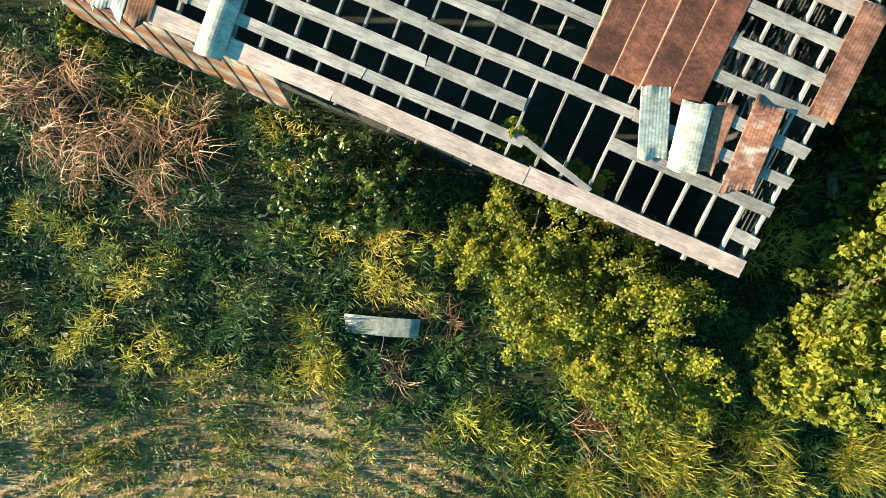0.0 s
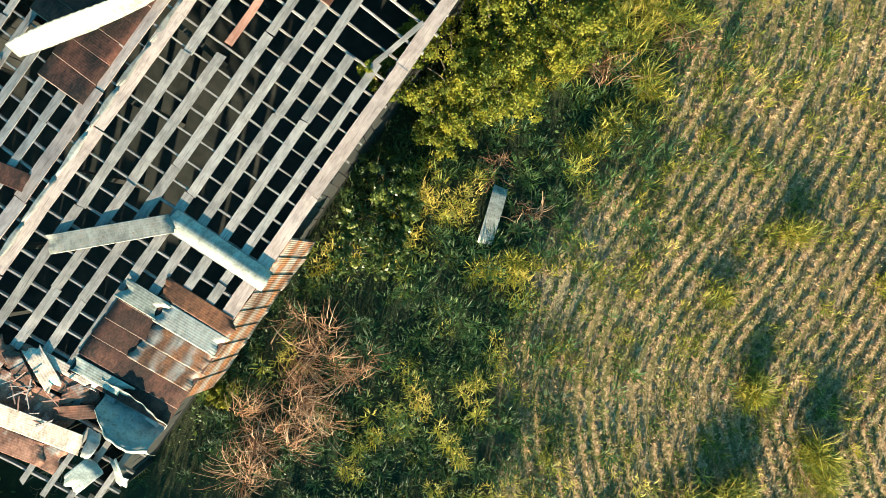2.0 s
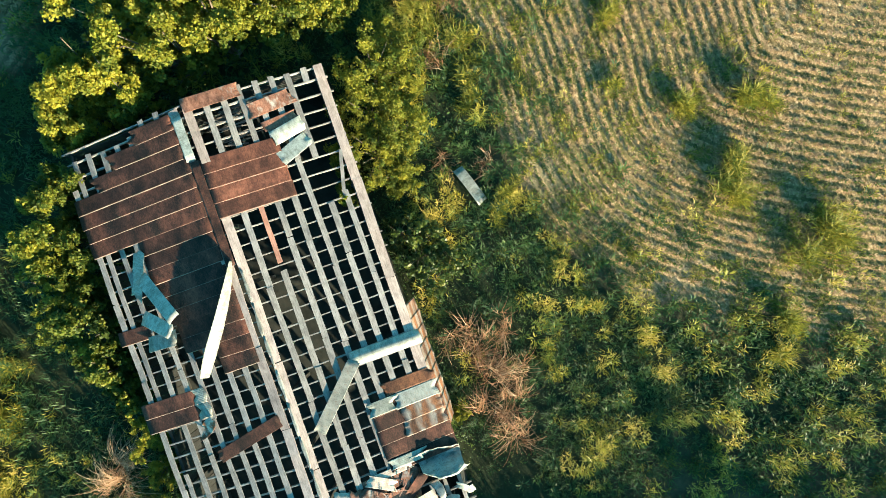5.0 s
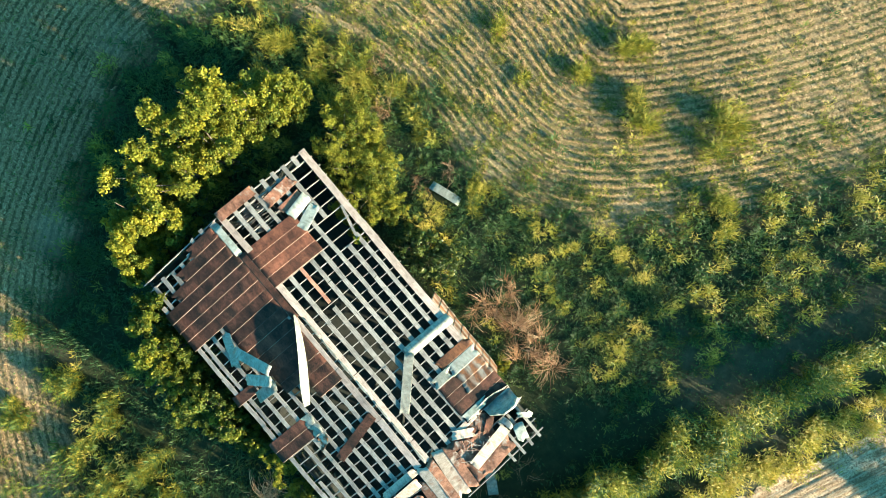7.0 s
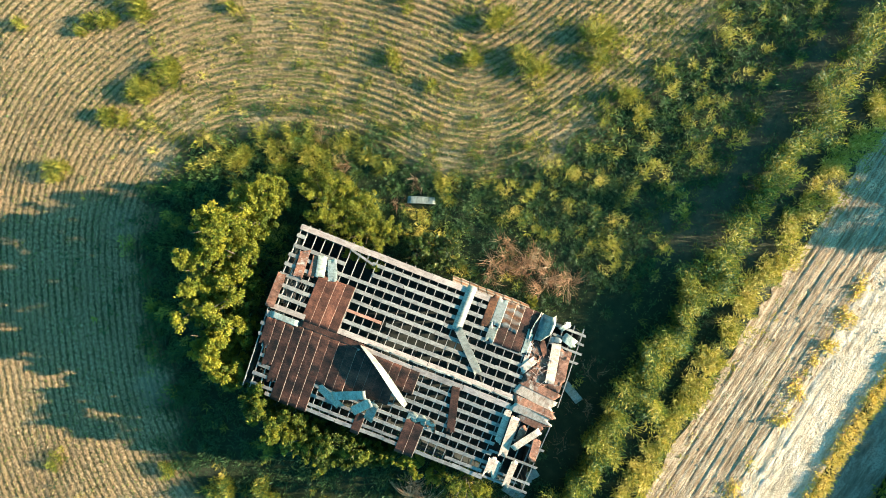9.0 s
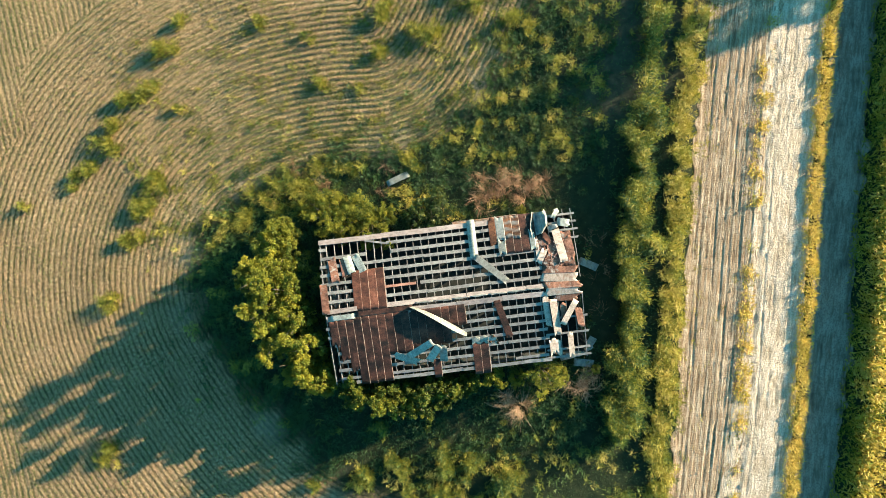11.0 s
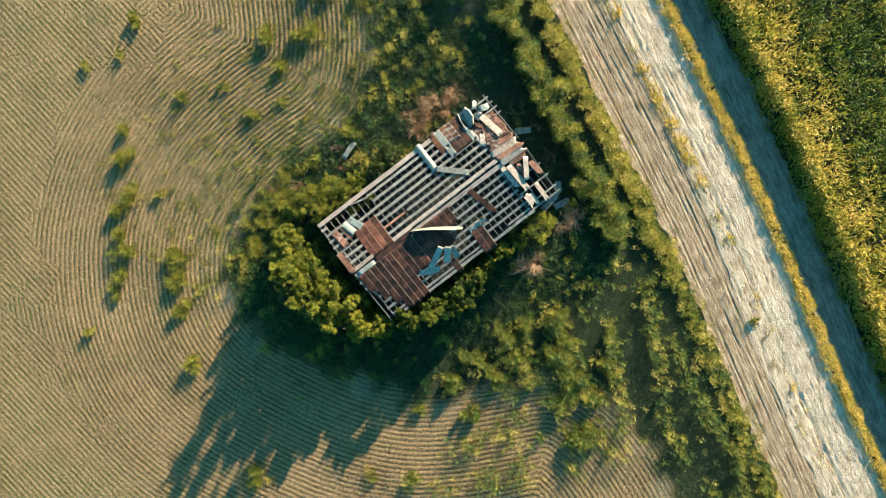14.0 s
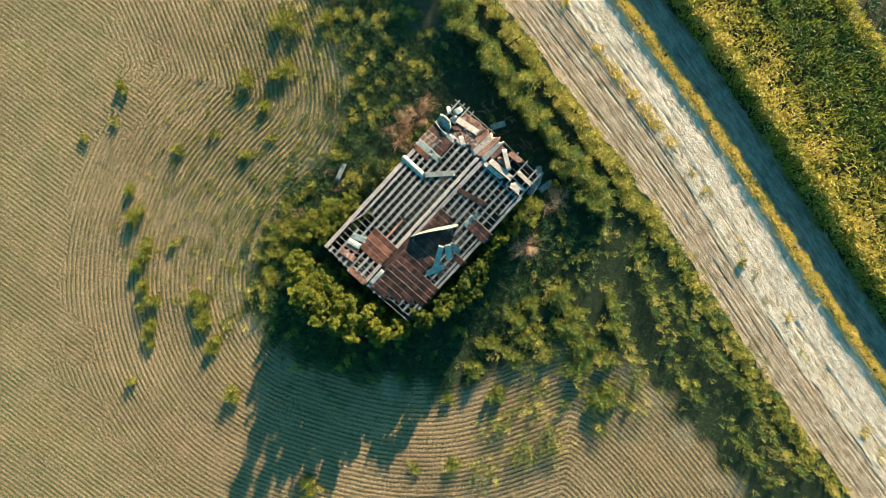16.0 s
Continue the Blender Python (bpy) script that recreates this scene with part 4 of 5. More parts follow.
def weed_clump(x, y, r, h, label="tall yellow-green weed clump standing in the field rows", hue=0.48):
    n = max(8, int(34 * r * r))
    k = rng.integers(0, 4, n)
    ha, hr = rng.uniform(0, 2 * np.pi, 4), r * rng.uniform(0.3, 0.85, 4)
    hx, hy = (hr * np.cos(ha))[k], (hr * np.sin(ha))[k]
    q = np.abs(rng.normal(0, 0.42 * r, n))
    a = rng.uniform(0, 2 * np.pi, n)
    px, py = x + hx + q * np.cos(a), y + hy + q * np.sin(a)
    z0 = float(ground_z(np.array([x]), np.array([y]))[0])
    top = tagged(empty("weed_clump", (x, y, z0)), label, "weed", "weed clumps in the field")
    tall = h * 1.25 * np.clip(1.1 - 0.8 * q / r, 0.25, 1.1)
    for nm, count, wide, lean, stem, hh in (("stalk_tuft", 8, 0.02, 0.35, 0.1, 0.95 if hue > 0.4 else 0.6), ("foliage", 26, 0.030, 0.6, 0.95, 0.55), ("leaves", 12, 0.045, 0.7, 0.9, 0.75))[:2 if hue > 0.4 else 3]:
        v, f, t = tufts(px, py, count, tall * hh, 0.20, wide, lean, np.clip(rng.normal(hue if hue > 0.4 else 0.52, 0.22, n), 0, 1), stem, None if nm == "stalk_tuft" else 0.34, 1.15 if nm != "leaves" else 0.7)
        quads(nm, v - [x, y, z0], f, M_WEED if nm == "leaves" else M_GRASS_Y, top, tone=t)["kind"] = "stuff"
    return top


# by the near edge of the field and down its middle
for x, y, r, h in [(-2.7, 24.1, 1.1, 1.0), (0.5, 22.0, 1.3, 1.0), (4.4, 24.7, 1.5, 1.1), (8.1, 21.6, 1.2, 0.9), (-12.3, 33.3, 0.8, 0.7), (-13.0, 24.3, 0.7, 0.6), (-20.1, 25.5, 0.7, 0.9), (-21.4, 22.9, 1.0, 1.0),
                   (-22.9, 20.6, 0.9, 0.9), (-24.5, 19.6, 1.1, 1.0), (-26.3, 17.4, 0.9, 0.9), (-27.2, 15.6, 1.1, 1.0), (-29.0, 14.4, 0.8, 0.8), (-30.3, 13.3, 0.7, 0.7), (-23.6, 12.1, 1.2, 0.9)]:
    weed_clump(x, y, r, h)
# along the old rows towards the far side
for x, y, r, h in [(-24.8, 10.2, 1.2, 0.9), (-26.1, 8.1, 1.0, 0.8), (-28.7, 2.9, 0.9, 1.0), (-20.9, 18.4, 0.5, 0.6), (-15.4, 31.4, 0.5, 0.5), (-34.7, 11.9, 0.5, 0.6), (-30.7, -9.9, 1.1, 0.8), (-18.3, -19.5, 0.7, 0.7),
                   (-21.4, -17.0, 0.6, 0.6), (18.2, -28.0, 0.35, 0.7), (-3.2, 20.7, 0.9, 0.8), (-18.9, 32.6, 0.5, 0.5), (-9.4, 22.7, 0.5, 0.5), (-9.2, 18.8, 0.7, 0.6), (-5.5, 18.0, 0.5, 0.5)]:
    weed_clump(x, y, r, h)
for x, y, r, h in [(-11.2, 10.2, 1.0, 0.9), (-12.8, 10.7, 0.9, 0.9), (-10.0, 11.4, 0.9, 0.7), (-13.9, 9.4, 1.0, 0.9), (-8.4, 11.4, 0.7, 0.6), (-7.0, 11.5, 0.6, 0.5), (-16.2, 8.2, 1.1, 0.9), (-15.2, 9.8, 0.8, 0.7), (-11.6, 8.6, 0.8, 0.8), (-15.6, 6.6, 0.9, 0.9)]:
    weed_clump(x, y, r, h, "yellow-green grass clump at the edge of the field")
for x, y, r, h in [(-1.7, 10.9, 0.5, 0.8), (-2.4, 11.6, 0.4, 0.7)]:
    weed_clump(x, y, r, h, "tall grass clump beside a fallen zinc sheet")

# tall weeds where the ground lies in shade behind the barn
for x, y, r, h in [(2.6, -15, 1.8, 1.7), (0.2, -15, 1.2, 1.4), (-2.6, -13.7, 1.2, 1.6), (1.4, -18.4, 1.7, 1.6), (0.7, -21.3, 1.5, 1.5), (-2.9, -16.7, 1.2, 1.4), (-6.4, -13.9, 1.2, 1.4), (-9, -14.3, 1.1, 1.3), (-3, -18.8, 0.9, 1.2), (-1.5, -22.5, 1.3, 1.3), (0.5, -24.5, 1.2, 1.3), (-9.5, -17.8, 1, 1), (6.1, -20.5, 0.7, 1.3), (4.1, -22.6, 0.9, 1.3), (-2.4, -26.1, 1.7, 1.2), (-13.5, -14.5, 0.6, 0.7), (-7.3, -10.5, 0.7, 0.9), (-5.9, -16.8, 1, 1.2)]:
    weed_clump(x, y, r, h, "tall dense weed clump in the shade behind the barn", 0.40)


def stalks(p, az, length, width, lean, bow):
    """Dry stalks of four joined quads each, which rise and then bow over."""
    n, k = len(p), 5
    d = np.stack([np.cos(az), np.sin(az), np.zeros(n)], 1)
    side = np.stack([-np.sin(az), np.cos(az), np.zeros(n)], 1)
    rows, at = [], p.copy()
    for j in range(k):
        w = side * (width * (1 - 0.18 * j) / 2)[:, None]
        rows += [at - w, at + w]
        a = lean + bow * (j + 0.5) / (k - 1)
        at = at + (d * np.sin(a)[:, None] + np.array([0, 0, 1.0]) * np.cos(a)[:, None]) * (length / (k - 1))[:, None] + rng.normal(0, 0.035, (n, 3))
        at[:, 2] = np.maximum(at[:, 2], 0.04)
    v = np.stack(rows, 1).reshape(-1, 3)
    o = np.arange(n)[:, None] * 2 * k
    f = np.concatenate([o + [2 * j, 2 * j + 1, 2 * j + 3, 2 * j + 2] for j in range(k - 1)], 1).reshape(-1, 4)
    return v, f, 2 * k


def dead_brush(x, y, r, h, n, pale=0.0):
    """Dry tussocks: thin stalks that rise from a few roots and arch outwards, over a mat of fallen ones."""
    top = tagged(empty("dead_brush", (x, y, 0)), "tussock of dry reddish-brown stalks and twigs", "dead brush", "dead brush by the barn")
    for nm, m, w, l in (("tangle", n // 2, 0.021, 1.5), ("undergrowth", int(n * 0.6), 0.016, 0.8)):
        hub = rng.integers(0, 6, m)
        hx, hy = rng.normal(0, r * 0.75, 6)[hub], rng.normal(0, r * 0.75, 6)[hub]
        main = rng.uniform(0, 2 * np.pi, 6)[hub]
        p = np.stack([hx + rng.normal(0, r * 0.2, m), hy + rng.normal(0, r * 0.2, m), rng.uniform(0.02, 0.3, m) * h], 1)
        v, f, per = stalks(p, main + rng.normal(0, 0.8, m), l * h * rng.uniform(0.4, 1.2, m), w * rng.uniform(0.6, 1.5, m), rng.uniform(0.0, 0.8, m), rng.uniform(0.9, 2.7, m))
        quads(nm, v, f, M_DRY, top, tone=np.repeat(np.clip(rng.normal((0.50 if nm == "tangle" else 0.28) + pale, 0.26, m), 0, 1), per))["kind"] = "stuff"
    return top


for x, y, r, h, n in [(5.6, 8.4, 0.75, 1.0, 420), (4.1, 8.0, 0.55, 0.9, 260), (8.0, 8.3, 0.6, 0.9, 280), (6.8, 8.0, 0.5, 0.9, 180), (3.6, 9.5, 0.45, 0.8, 110), (5.4, 9.9, 0.4, 0.7, 70), (3.4, 7.0, 0.4, 0.8, 90),
                      (4.2, -9.9, 0.6, 1.3, 380), (9.8, -8.6, 0.8, 1.2, 320), (10.6, -8.0, 0.5, 1.0, 120), (-3.9, 11.1, 0.4, 0.5, 110), (-4.8, 9.2, 0.4, 0.5, 90),
                      (12.2, 3.2, 0.7, 0.6, 40), (12.4, 0.4, 0.7, 0.6, 40), (11.9, -2.4, 0.6, 0.6, 40), (-9.6, 10.3, 0.5, 0.7, 140), (-11.6, 11.8, 0.5, 0.6, 140), (-13.4, 10.4, 0.6, 0.6, 140)]:
    dead_brush(x, y, r, h, n, 0.28 if y < -8 else 0.0)

# ---- the barn ----
barn = empty("barn", (0, 0, 0))
tagged(barn, "derelict wooden barn, roof stripped to boards and rafters", "barn")


def board(name, a, b, w, thick, mat, parent, up=(0, 0, 1), ragged=0.0, label=""):
    """A plank from a to b with slightly uneven width, warp and splintered ends."""
    a, b = Vector(a), Vector(b)
    L = (b - a).length
    n = max(2, int(L / 0.5))
    bm = bmesh.new()
    rows = []
    for k in range(n + 1):
        t = k / n
        sag = 0.012 * math.sin(t * 9 + a.x * 3 + a.y)
        w1, w2 = w / 2 + rng.uniform(-1, 1) * 0.008, w / 2 + rng.uniform(-1, 1) * 0.008
        e1 = rng.uniform(-1, 1) * ragged if k in (0, n) else 0
        e2 = rng.uniform(-1, 1) * ragged if k in (0, n) else 0
        rows.append([bm.verts.new(p) for p in ((t * L + e1, -w1, sag - thick / 2), (t * L + e2, w2, sag - thick / 2), (t * L + e2, w2, sag + thick / 2), (t * L + e1, -w1, sag + thick / 2))])
    for r0, r1 in zip(rows, rows[1:]):
        for k in range(4):
            bm.faces.new((r0[k], r0[(k + 1) % 4], r1[(k + 1) % 4], r1[k]))
    bm.faces.new(rows[0][::-1]), bm.faces.new(rows[-1])
    bmesh.ops.recalc_face_normals(bm, faces=bm.faces[:])
    ob = part(name, bm, mat, parent, label)
    x = (b - a).normalized()
    z = Vector(up)
    y = z.cross(x).normalized()
    z = x.cross(y)
    ob.matrix_basis = Matrix.Translation(a) @ Matrix((x, y, z)).transposed().to_4x4()
    return ob


UP_P = Vector((0, (RIDGE - EAVE) / BARN_Y, 1)).normalized()
UP_N = Vector((0, -(RIDGE - EAVE) / BARN_Y, 1)).normalized()

# earth floor, posts and board walls
bm = bmesh.new()
bmesh.ops.create_grid(bm, x_segments=24, y_segments=14, size=0.5, matrix=Matrix.Translation((0.1, 0, 0.12)) @ Matrix.Diagonal((19.7, 11.0, 1, 1)))
for v in bm.verts:
    v.co.z += 0.06 * math.sin(v.co.x * 1.7) * math.sin(v.co.y * 2.1)
part("earth_floor", bm, M_DARKFLOOR, barn, "trodden earth floor, coloured near black for the barn's inner shade")
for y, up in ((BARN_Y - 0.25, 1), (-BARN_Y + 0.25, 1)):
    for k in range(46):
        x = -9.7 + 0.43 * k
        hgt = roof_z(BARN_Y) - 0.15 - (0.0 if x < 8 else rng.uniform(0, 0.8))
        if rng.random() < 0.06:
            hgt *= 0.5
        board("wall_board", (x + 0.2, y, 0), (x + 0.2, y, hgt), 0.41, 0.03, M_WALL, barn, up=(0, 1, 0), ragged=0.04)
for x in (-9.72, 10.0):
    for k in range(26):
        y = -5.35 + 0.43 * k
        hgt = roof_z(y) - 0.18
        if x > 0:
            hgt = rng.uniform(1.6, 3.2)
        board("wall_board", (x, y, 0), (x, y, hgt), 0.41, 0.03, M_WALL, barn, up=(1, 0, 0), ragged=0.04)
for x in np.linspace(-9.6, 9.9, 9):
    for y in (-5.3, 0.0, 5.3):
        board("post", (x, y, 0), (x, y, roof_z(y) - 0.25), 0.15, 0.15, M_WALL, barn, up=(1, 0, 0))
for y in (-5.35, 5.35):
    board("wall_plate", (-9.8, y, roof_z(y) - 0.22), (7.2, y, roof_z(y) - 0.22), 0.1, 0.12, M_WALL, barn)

# rafters, two a pair
RAFTERS = [-9.78, -9.30] + [-8.68 + 0.617 * k for k in range(26)]
for x in RAFTERS:
    j = rng.normal(0, 0.015)
    over = rng.uniform(0.0, 0.18)
    over_p = -0.05 if 0.8 < x < 7 else over  # cut back where the wall is clad in iron
    board("rafter", (x, 0.02, RIDGE - 0.09), (x + j, BARN_Y + over_p, roof_z(BARN_Y + over_p) - 0.09), 0.05, 0.13, M_WOOD, barn, up=UP_P)
    board("rafter", (x, -0.02, RIDGE - 0.09), (x - j, -BARN_Y - over * 0.7, roof_z(BARN_Y + over * 0.7) - 0.09), 0.05, 0.13, M_WOOD, barn, up=UP_N)

# boards across the rafters; gaps = stretches where the board has gone
PURLINS = {5.55: (0.40, []), 4.965: (0.25, [(-9.3, -4.6)]), 4.285: (0.25, [(-6.2, -4.3)]), 3.62: (0.25, []), 2.97: (0.25, []), 2.29: (0.25, []), 1.61: (0.25, [(-5.15, -2.55)]), 0.92: (0.25, []),
           -1.13: (0.24, []), -1.84: (0.24, []), -2.49: (0.24, []), -3.18: (0.24, []), -3.85: (0.24, []), -4.54: (0.24, []), -5.21: (0.22, [(2.4, 4.4)]), -5.60: (0.26, [(-9.3, -8.2)])}


def run_of_boards(y, w, gaps, x0, x1, lift=0.0):
    x = x0 + rng.uniform(-0.12, 0.05)
    up = UP_P if y > 0 else UP_N
    while x < x1 - 0.3:
        e = min(x + rng.uniform(2.6, 5.0), x1 + rng.uniform(-0.05, 0.15))
        if x1 - e < 0.8:
            e = x1 + rng.uniform(-0.05, 0.15)
        mid = (x + e) / 2
        spans = [(x, e)]
        for a, b in gaps:
            spans = [q for p, r in spans for q in ((p, min(r, a)), (max(p, b), r)) if q[1] - q[0] > 0.3]
        for a, b in spans:
            j = rng.normal(0, 0.015)
            z = roof_z(y) + 0.015 + lift
            mat = M_PINKWOOD if y > 5.4 or abs(y) < 0.5 else M_WOOD
            board("purlin", (a, y + j, z), (b - 0.01, y - j, z), w + rng.uniform(-0.015, 0.015), 0.025, mat, barn, up=up, ragged=0.03)
        x = e


for y, (w, gaps) in PURLINS.items():
    run_of_boards(y, w, gaps, -9.88 if y > -2.2 else -9.32, 7.05)
# broken boards hanging near the shrub side
board("purlin", (-6.3, 5.35, roof_z(5.3) + 0.03), (-4.5, 4.9, roof_z(4.9) + 0.03), 0.14, 0.025, M_WOOD, barn, up=UP_P, ragged=0.1)
board("purlin", (-5.12, 1.61, roof_z(1.61) + 0.018), (-2.58, 1.61, roof_z(1.61) + 0.018), 0.2, 0.025, M_REDWOOD, barn, up=UP_P, ragged=0.03, label="reddish painted roof board")
# ridge boards
run_of_boards(0.22, 0.36, [], -9.7, 7.05, 0.02)
run_of_boards(-0.36, 0.40, [], -9.7, 7.05, 0.02)
# fascia under the eave
board("fascia", (-9.8, BARN_Y + 0.02, EAVE - 0.16), (-3.2, BARN_Y + 0.02, EAVE - 0.16), 0.18, 0.03, M_WOOD, barn, up=(0, 1, 0))

# pale laths on the ceiling beams at the gable end
for k in range(30):
    x, y0 = rng.uniform(-9.6, -8.1), rng.uniform(0.2, 0.9)
    z = rng.uniform(2.5, 2.9)
    board("lath", (x, y0, z), (x + rng.normal(0, 0.15), y0 + rng.uniform(0.9, 1.9), z + rng.normal(0, 0.05)), rng.uniform(0.03, 0.06), 0.015, M_WOOD, barn, ragged=0.03)
for y in (0.5, 1.4, 2.3):
    board("ceiling_beam", (-9.7, y, 2.42), (-7.6, y, 2.42), 0.08, 0.1, M_WALL, barn)

# frame of the fallen-in end bay
for y in (-5.5, -4.9, -3.65, -2.4, 3.65, 4.3, 4.9, 5.5):
    board("purlin", (8.1 if y > 4 else 6.9, y, roof_z(y) + 0.01), (10.25, y, roof_z(y) + rng.uniform(-0.06, 0.05)), 0.16, 0.03, M_WOOD, barn, up=UP_P if y > 0 else UP_N, ragged=0.08)
for x in (8.05, 8.65, 9.32, 9.95):
    board("rafter", (x, -0.6, roof_z(0.6) - 0.09), (x, -5.7, roof_z(5.7) - 0.09), 0.05, 0.12, M_WOOD, barn, up=UP_N)
    board("rafter", (x, 0.6, roof_z(0.6) - 0.09), (x, 5.9, roof_z(5.9) - 0.09), 0.05, 0.12, M_WOOD, barn, up=UP_P)

# ---- corrugated sheets ----
PITCH = 0.07


def sheet_mesh(length, width, shape=None, waves_deep=0.004, torn=0.0, seg=0.28, lip=1):
    """A corrugated sheet with its waves along its length, as a solid of thin iron; shape(u, v) gives x, y, z offsets."""
    nu, nv = int(width / PITCH * 4), max(3, int(length / seg))
    u, v = np.linspace(-width / 2, width / 2, nu + 1), np.linspace(0, length, nv + 1)
    U, V = np.meshgrid(u, v)
    Z = waves_deep * np.sin(2 * np.pi * U / PITCH) + 0.006 * np.sin(V * 2.1 + 1.0) * np.cos(U * 5)
    X, Y = V.copy(), U.copy()
    Z = Z + abs(lip) * (0.03 * np.clip((lip * U + width / 2) / width, 0, 1) - 0.05 * np.clip((lip * U - width / 2 + 0.028) / 0.028, 0, 1))
    if torn:
        q = np.random.default_rng(int(length * 1000) + int(width * 77))
        smooth = np.ones(9) / 9
        cut = np.convolve(np.cumsum(q.normal(0, 1, nu + 9)), smooth, "valid")
        cut = (cut - cut.min()) / max(1e-6, np.ptp(cut)) * torn
        f = 1 - cut[None, :] / length
        X = X * f
        cut = np.convolve(np.cumsum(q.normal(0, 1, nu + 9)), smooth, "valid")
        cut = (cut - cut.min()) / max(1e-6, np.ptp(cut)) * torn * 0.6
        X = X + cut[None, :] * (1 - V / length)
    if shape:
        dx, dy, dz = shape(U, V)
        X, Y, Z = X + dx, Y + dy, Z + dz
    top = np.stack([X.ravel(), Y.ravel(), Z.ravel()], 1)
    k = np.arange(X.size).reshape(X.shape)
    f = np.stack([k[:-1, :-1].ravel(), k[:-1, 1:].ravel(), k[1:, 1:].ravel(), k[1:, :-1].ravel()], 1)[:, ::-1]
    n = len(top)
    low = top - [0, 0, 0.004]
    rim = np.concatenate([k[0, :], k[1:, -1], k[-1, -2::-1], k[-2:0:-1, 0]])
    nxt = np.roll(rim, -1)
    side = np.stack([rim, nxt, nxt + n, rim + n], 1)
    lap = np.clip((lip * U - width / 2 + 0.022) / 0.006, 0, 1).ravel() * abs(lip) if lip else np.zeros(n)
    return np.concatenate([top, low]), np.concatenate([f, f[:, ::-1] + n, side]), np.concatenate([lap, lap])


def place_sheet(name, a, b, width, mat, parent=None, lift=0.03, tilt=0.0, rise=(0.0, 0.0), label="", torn=0.0, shape=None, up=None, deep=0.004, lip=1):
    """A sheet whose middle line runs over the roof from a to b (x, y), lifted off it; tilt turns it about its length."""
    za, zb = roof_z(a[1]) + lift + rise[0], roof_z(b[1]) + lift + rise[1]
    A, B = Vector((*a, za)), Vector((*b, zb))
    verts, faces, lap = sheet_mesh((B - A).length, width, shape, deep, torn, lip=lip if a[1] > b[1] else -lip)
    ob = quads(name, verts, faces, mat, parent, label, smooth=True)
    ob.data.attributes.new("lap", "FLOAT", "POINT").data.foreach_set("value", lap.astype(np.float32))
    x = (B - A).normalized()
    z = up or (UP_P if (a[1] + b[1]) > 0 else UP_N)
    z = Vector(z)
    y = z.cross(x).normalized()
    z = x.cross(y)
    ob.matrix_basis = Matrix.Translation(A) @ Matrix((x, y, z)).transposed().to_4x4() @ Matrix.Rotation(radians(tilt), 4, "X")
    return ob


def arch(h, w):
    return lambda U, V: (0 * U, 0 * U, h * (1 - (2 * U / w) ** 2))


COL = 0.617
# four rust-red sheets by the ridge on the sunny slope
for k in range(4):
    place_sheet("roof_sheet", (-7.18 + COL * k, 0.0), (-7.18 + COL * k + rng.normal(0, 0.01), 3.13 + rng.uniform(-0.03, 0.03)), 0.66, M_RUST, barn, lift=0.045 + 0.008 * (k % 2), deep=0.0008, label="rust-red corrugated iron roof sheet")
# dark rusted sheets of the other slope: stepped at the gable, four reach down to the eave
LOW = {0: -2.7, 1: -3.85, 2: -4.85, 3: -5.8, 4: -5.85, 5: -5.76, 6: -5.82}
for k in range(17):
    x = -9.30 + COL * k
    low = LOW.get(k, -3.72 if x < -1.3 else (-3.3 if x < -0.2 else -1.98))
    place_sheet("roof_sheet", (x, -0.42), (x + rng.normal(0, 0.012), low + rng.uniform(-0.04, 0.04)), 0.66, M_RUST_DARK, barn, deep=0.0018, lift=0.05 + 0.008 * (k % 2), tilt=rng.normal(0.2, 1.3), torn=0.3 if k < 3 else 0.0, label="dark rusted corrugated iron roof sheet")
place_sheet("roof_sheet", (-1.72, -4.5), (-1.76, -5.98), 0.62, M_RUST_DARK, barn, deep=0.0008, lift=0.04, label="dark rusted corrugated iron roof sheet")
for x in (1.45, 2.08):
    place_sheet("roof_sheet", (x, -3.6), (x, -6.1), 0.64, M_RUST_DARK, barn, deep=0.0008, lift=0.05, label="dark rusted corrugated iron roof sheet")
    place_sheet("roof_sheet", (x, -3.05), (x, -3.75), 0.64, M_TIN, barn, lift=0.06, torn=0.2, label="pale zinc corrugated roof sheet")
# ridge caps
place_sheet("ridge_cap", (-9.5, -0.33), (-7.55, -0.33), 0.42, M_TIN, barn, lift=0.07, deep=0.003, label="pale zinc ridge cap")
place_sheet("ridge_cap", (-7.5, -0.22), (-3.1, -0.22), 0.40, M_RUST_DARK, barn, lift=0.075, deep=0.003, label="dark rusted ridge cap")
for k in range(7):
    x = -2.9 + 1.42 * k
    ph = rng.uniform(0, 6)
    place_sheet("ridge_cap", (x, 0.10), (x + 1.46, 0.10 + rng.normal(0, 0.02)), 0.13, M_TIN_DULL, barn, lift=0.06, deep=0.002,
                shape=lambda U, V, p=ph: (0 * U, U * (0.25 * np.sin(V * 4.1 + p) + 0.2 * np.sin(V * 17 + 2 * p)), 0.02 * np.sin(V * 7 + p)), torn=0.12, label="torn strip of pale ridge flashing")
# five sheets left at the eave
for k in range(5):
    place_sheet("roof_sheet", (4.36 + COL * k * 0.96, 2.98 + rng.uniform(-0.04, 0.04)), (4.34 + COL * k * 0.96, 5.9), 0.65, M_RUST_DARK, barn, lift=0.045 + 0.008 * (k % 2), deep=0.0008, label="dark brown rusted corrugated iron roof sheet")
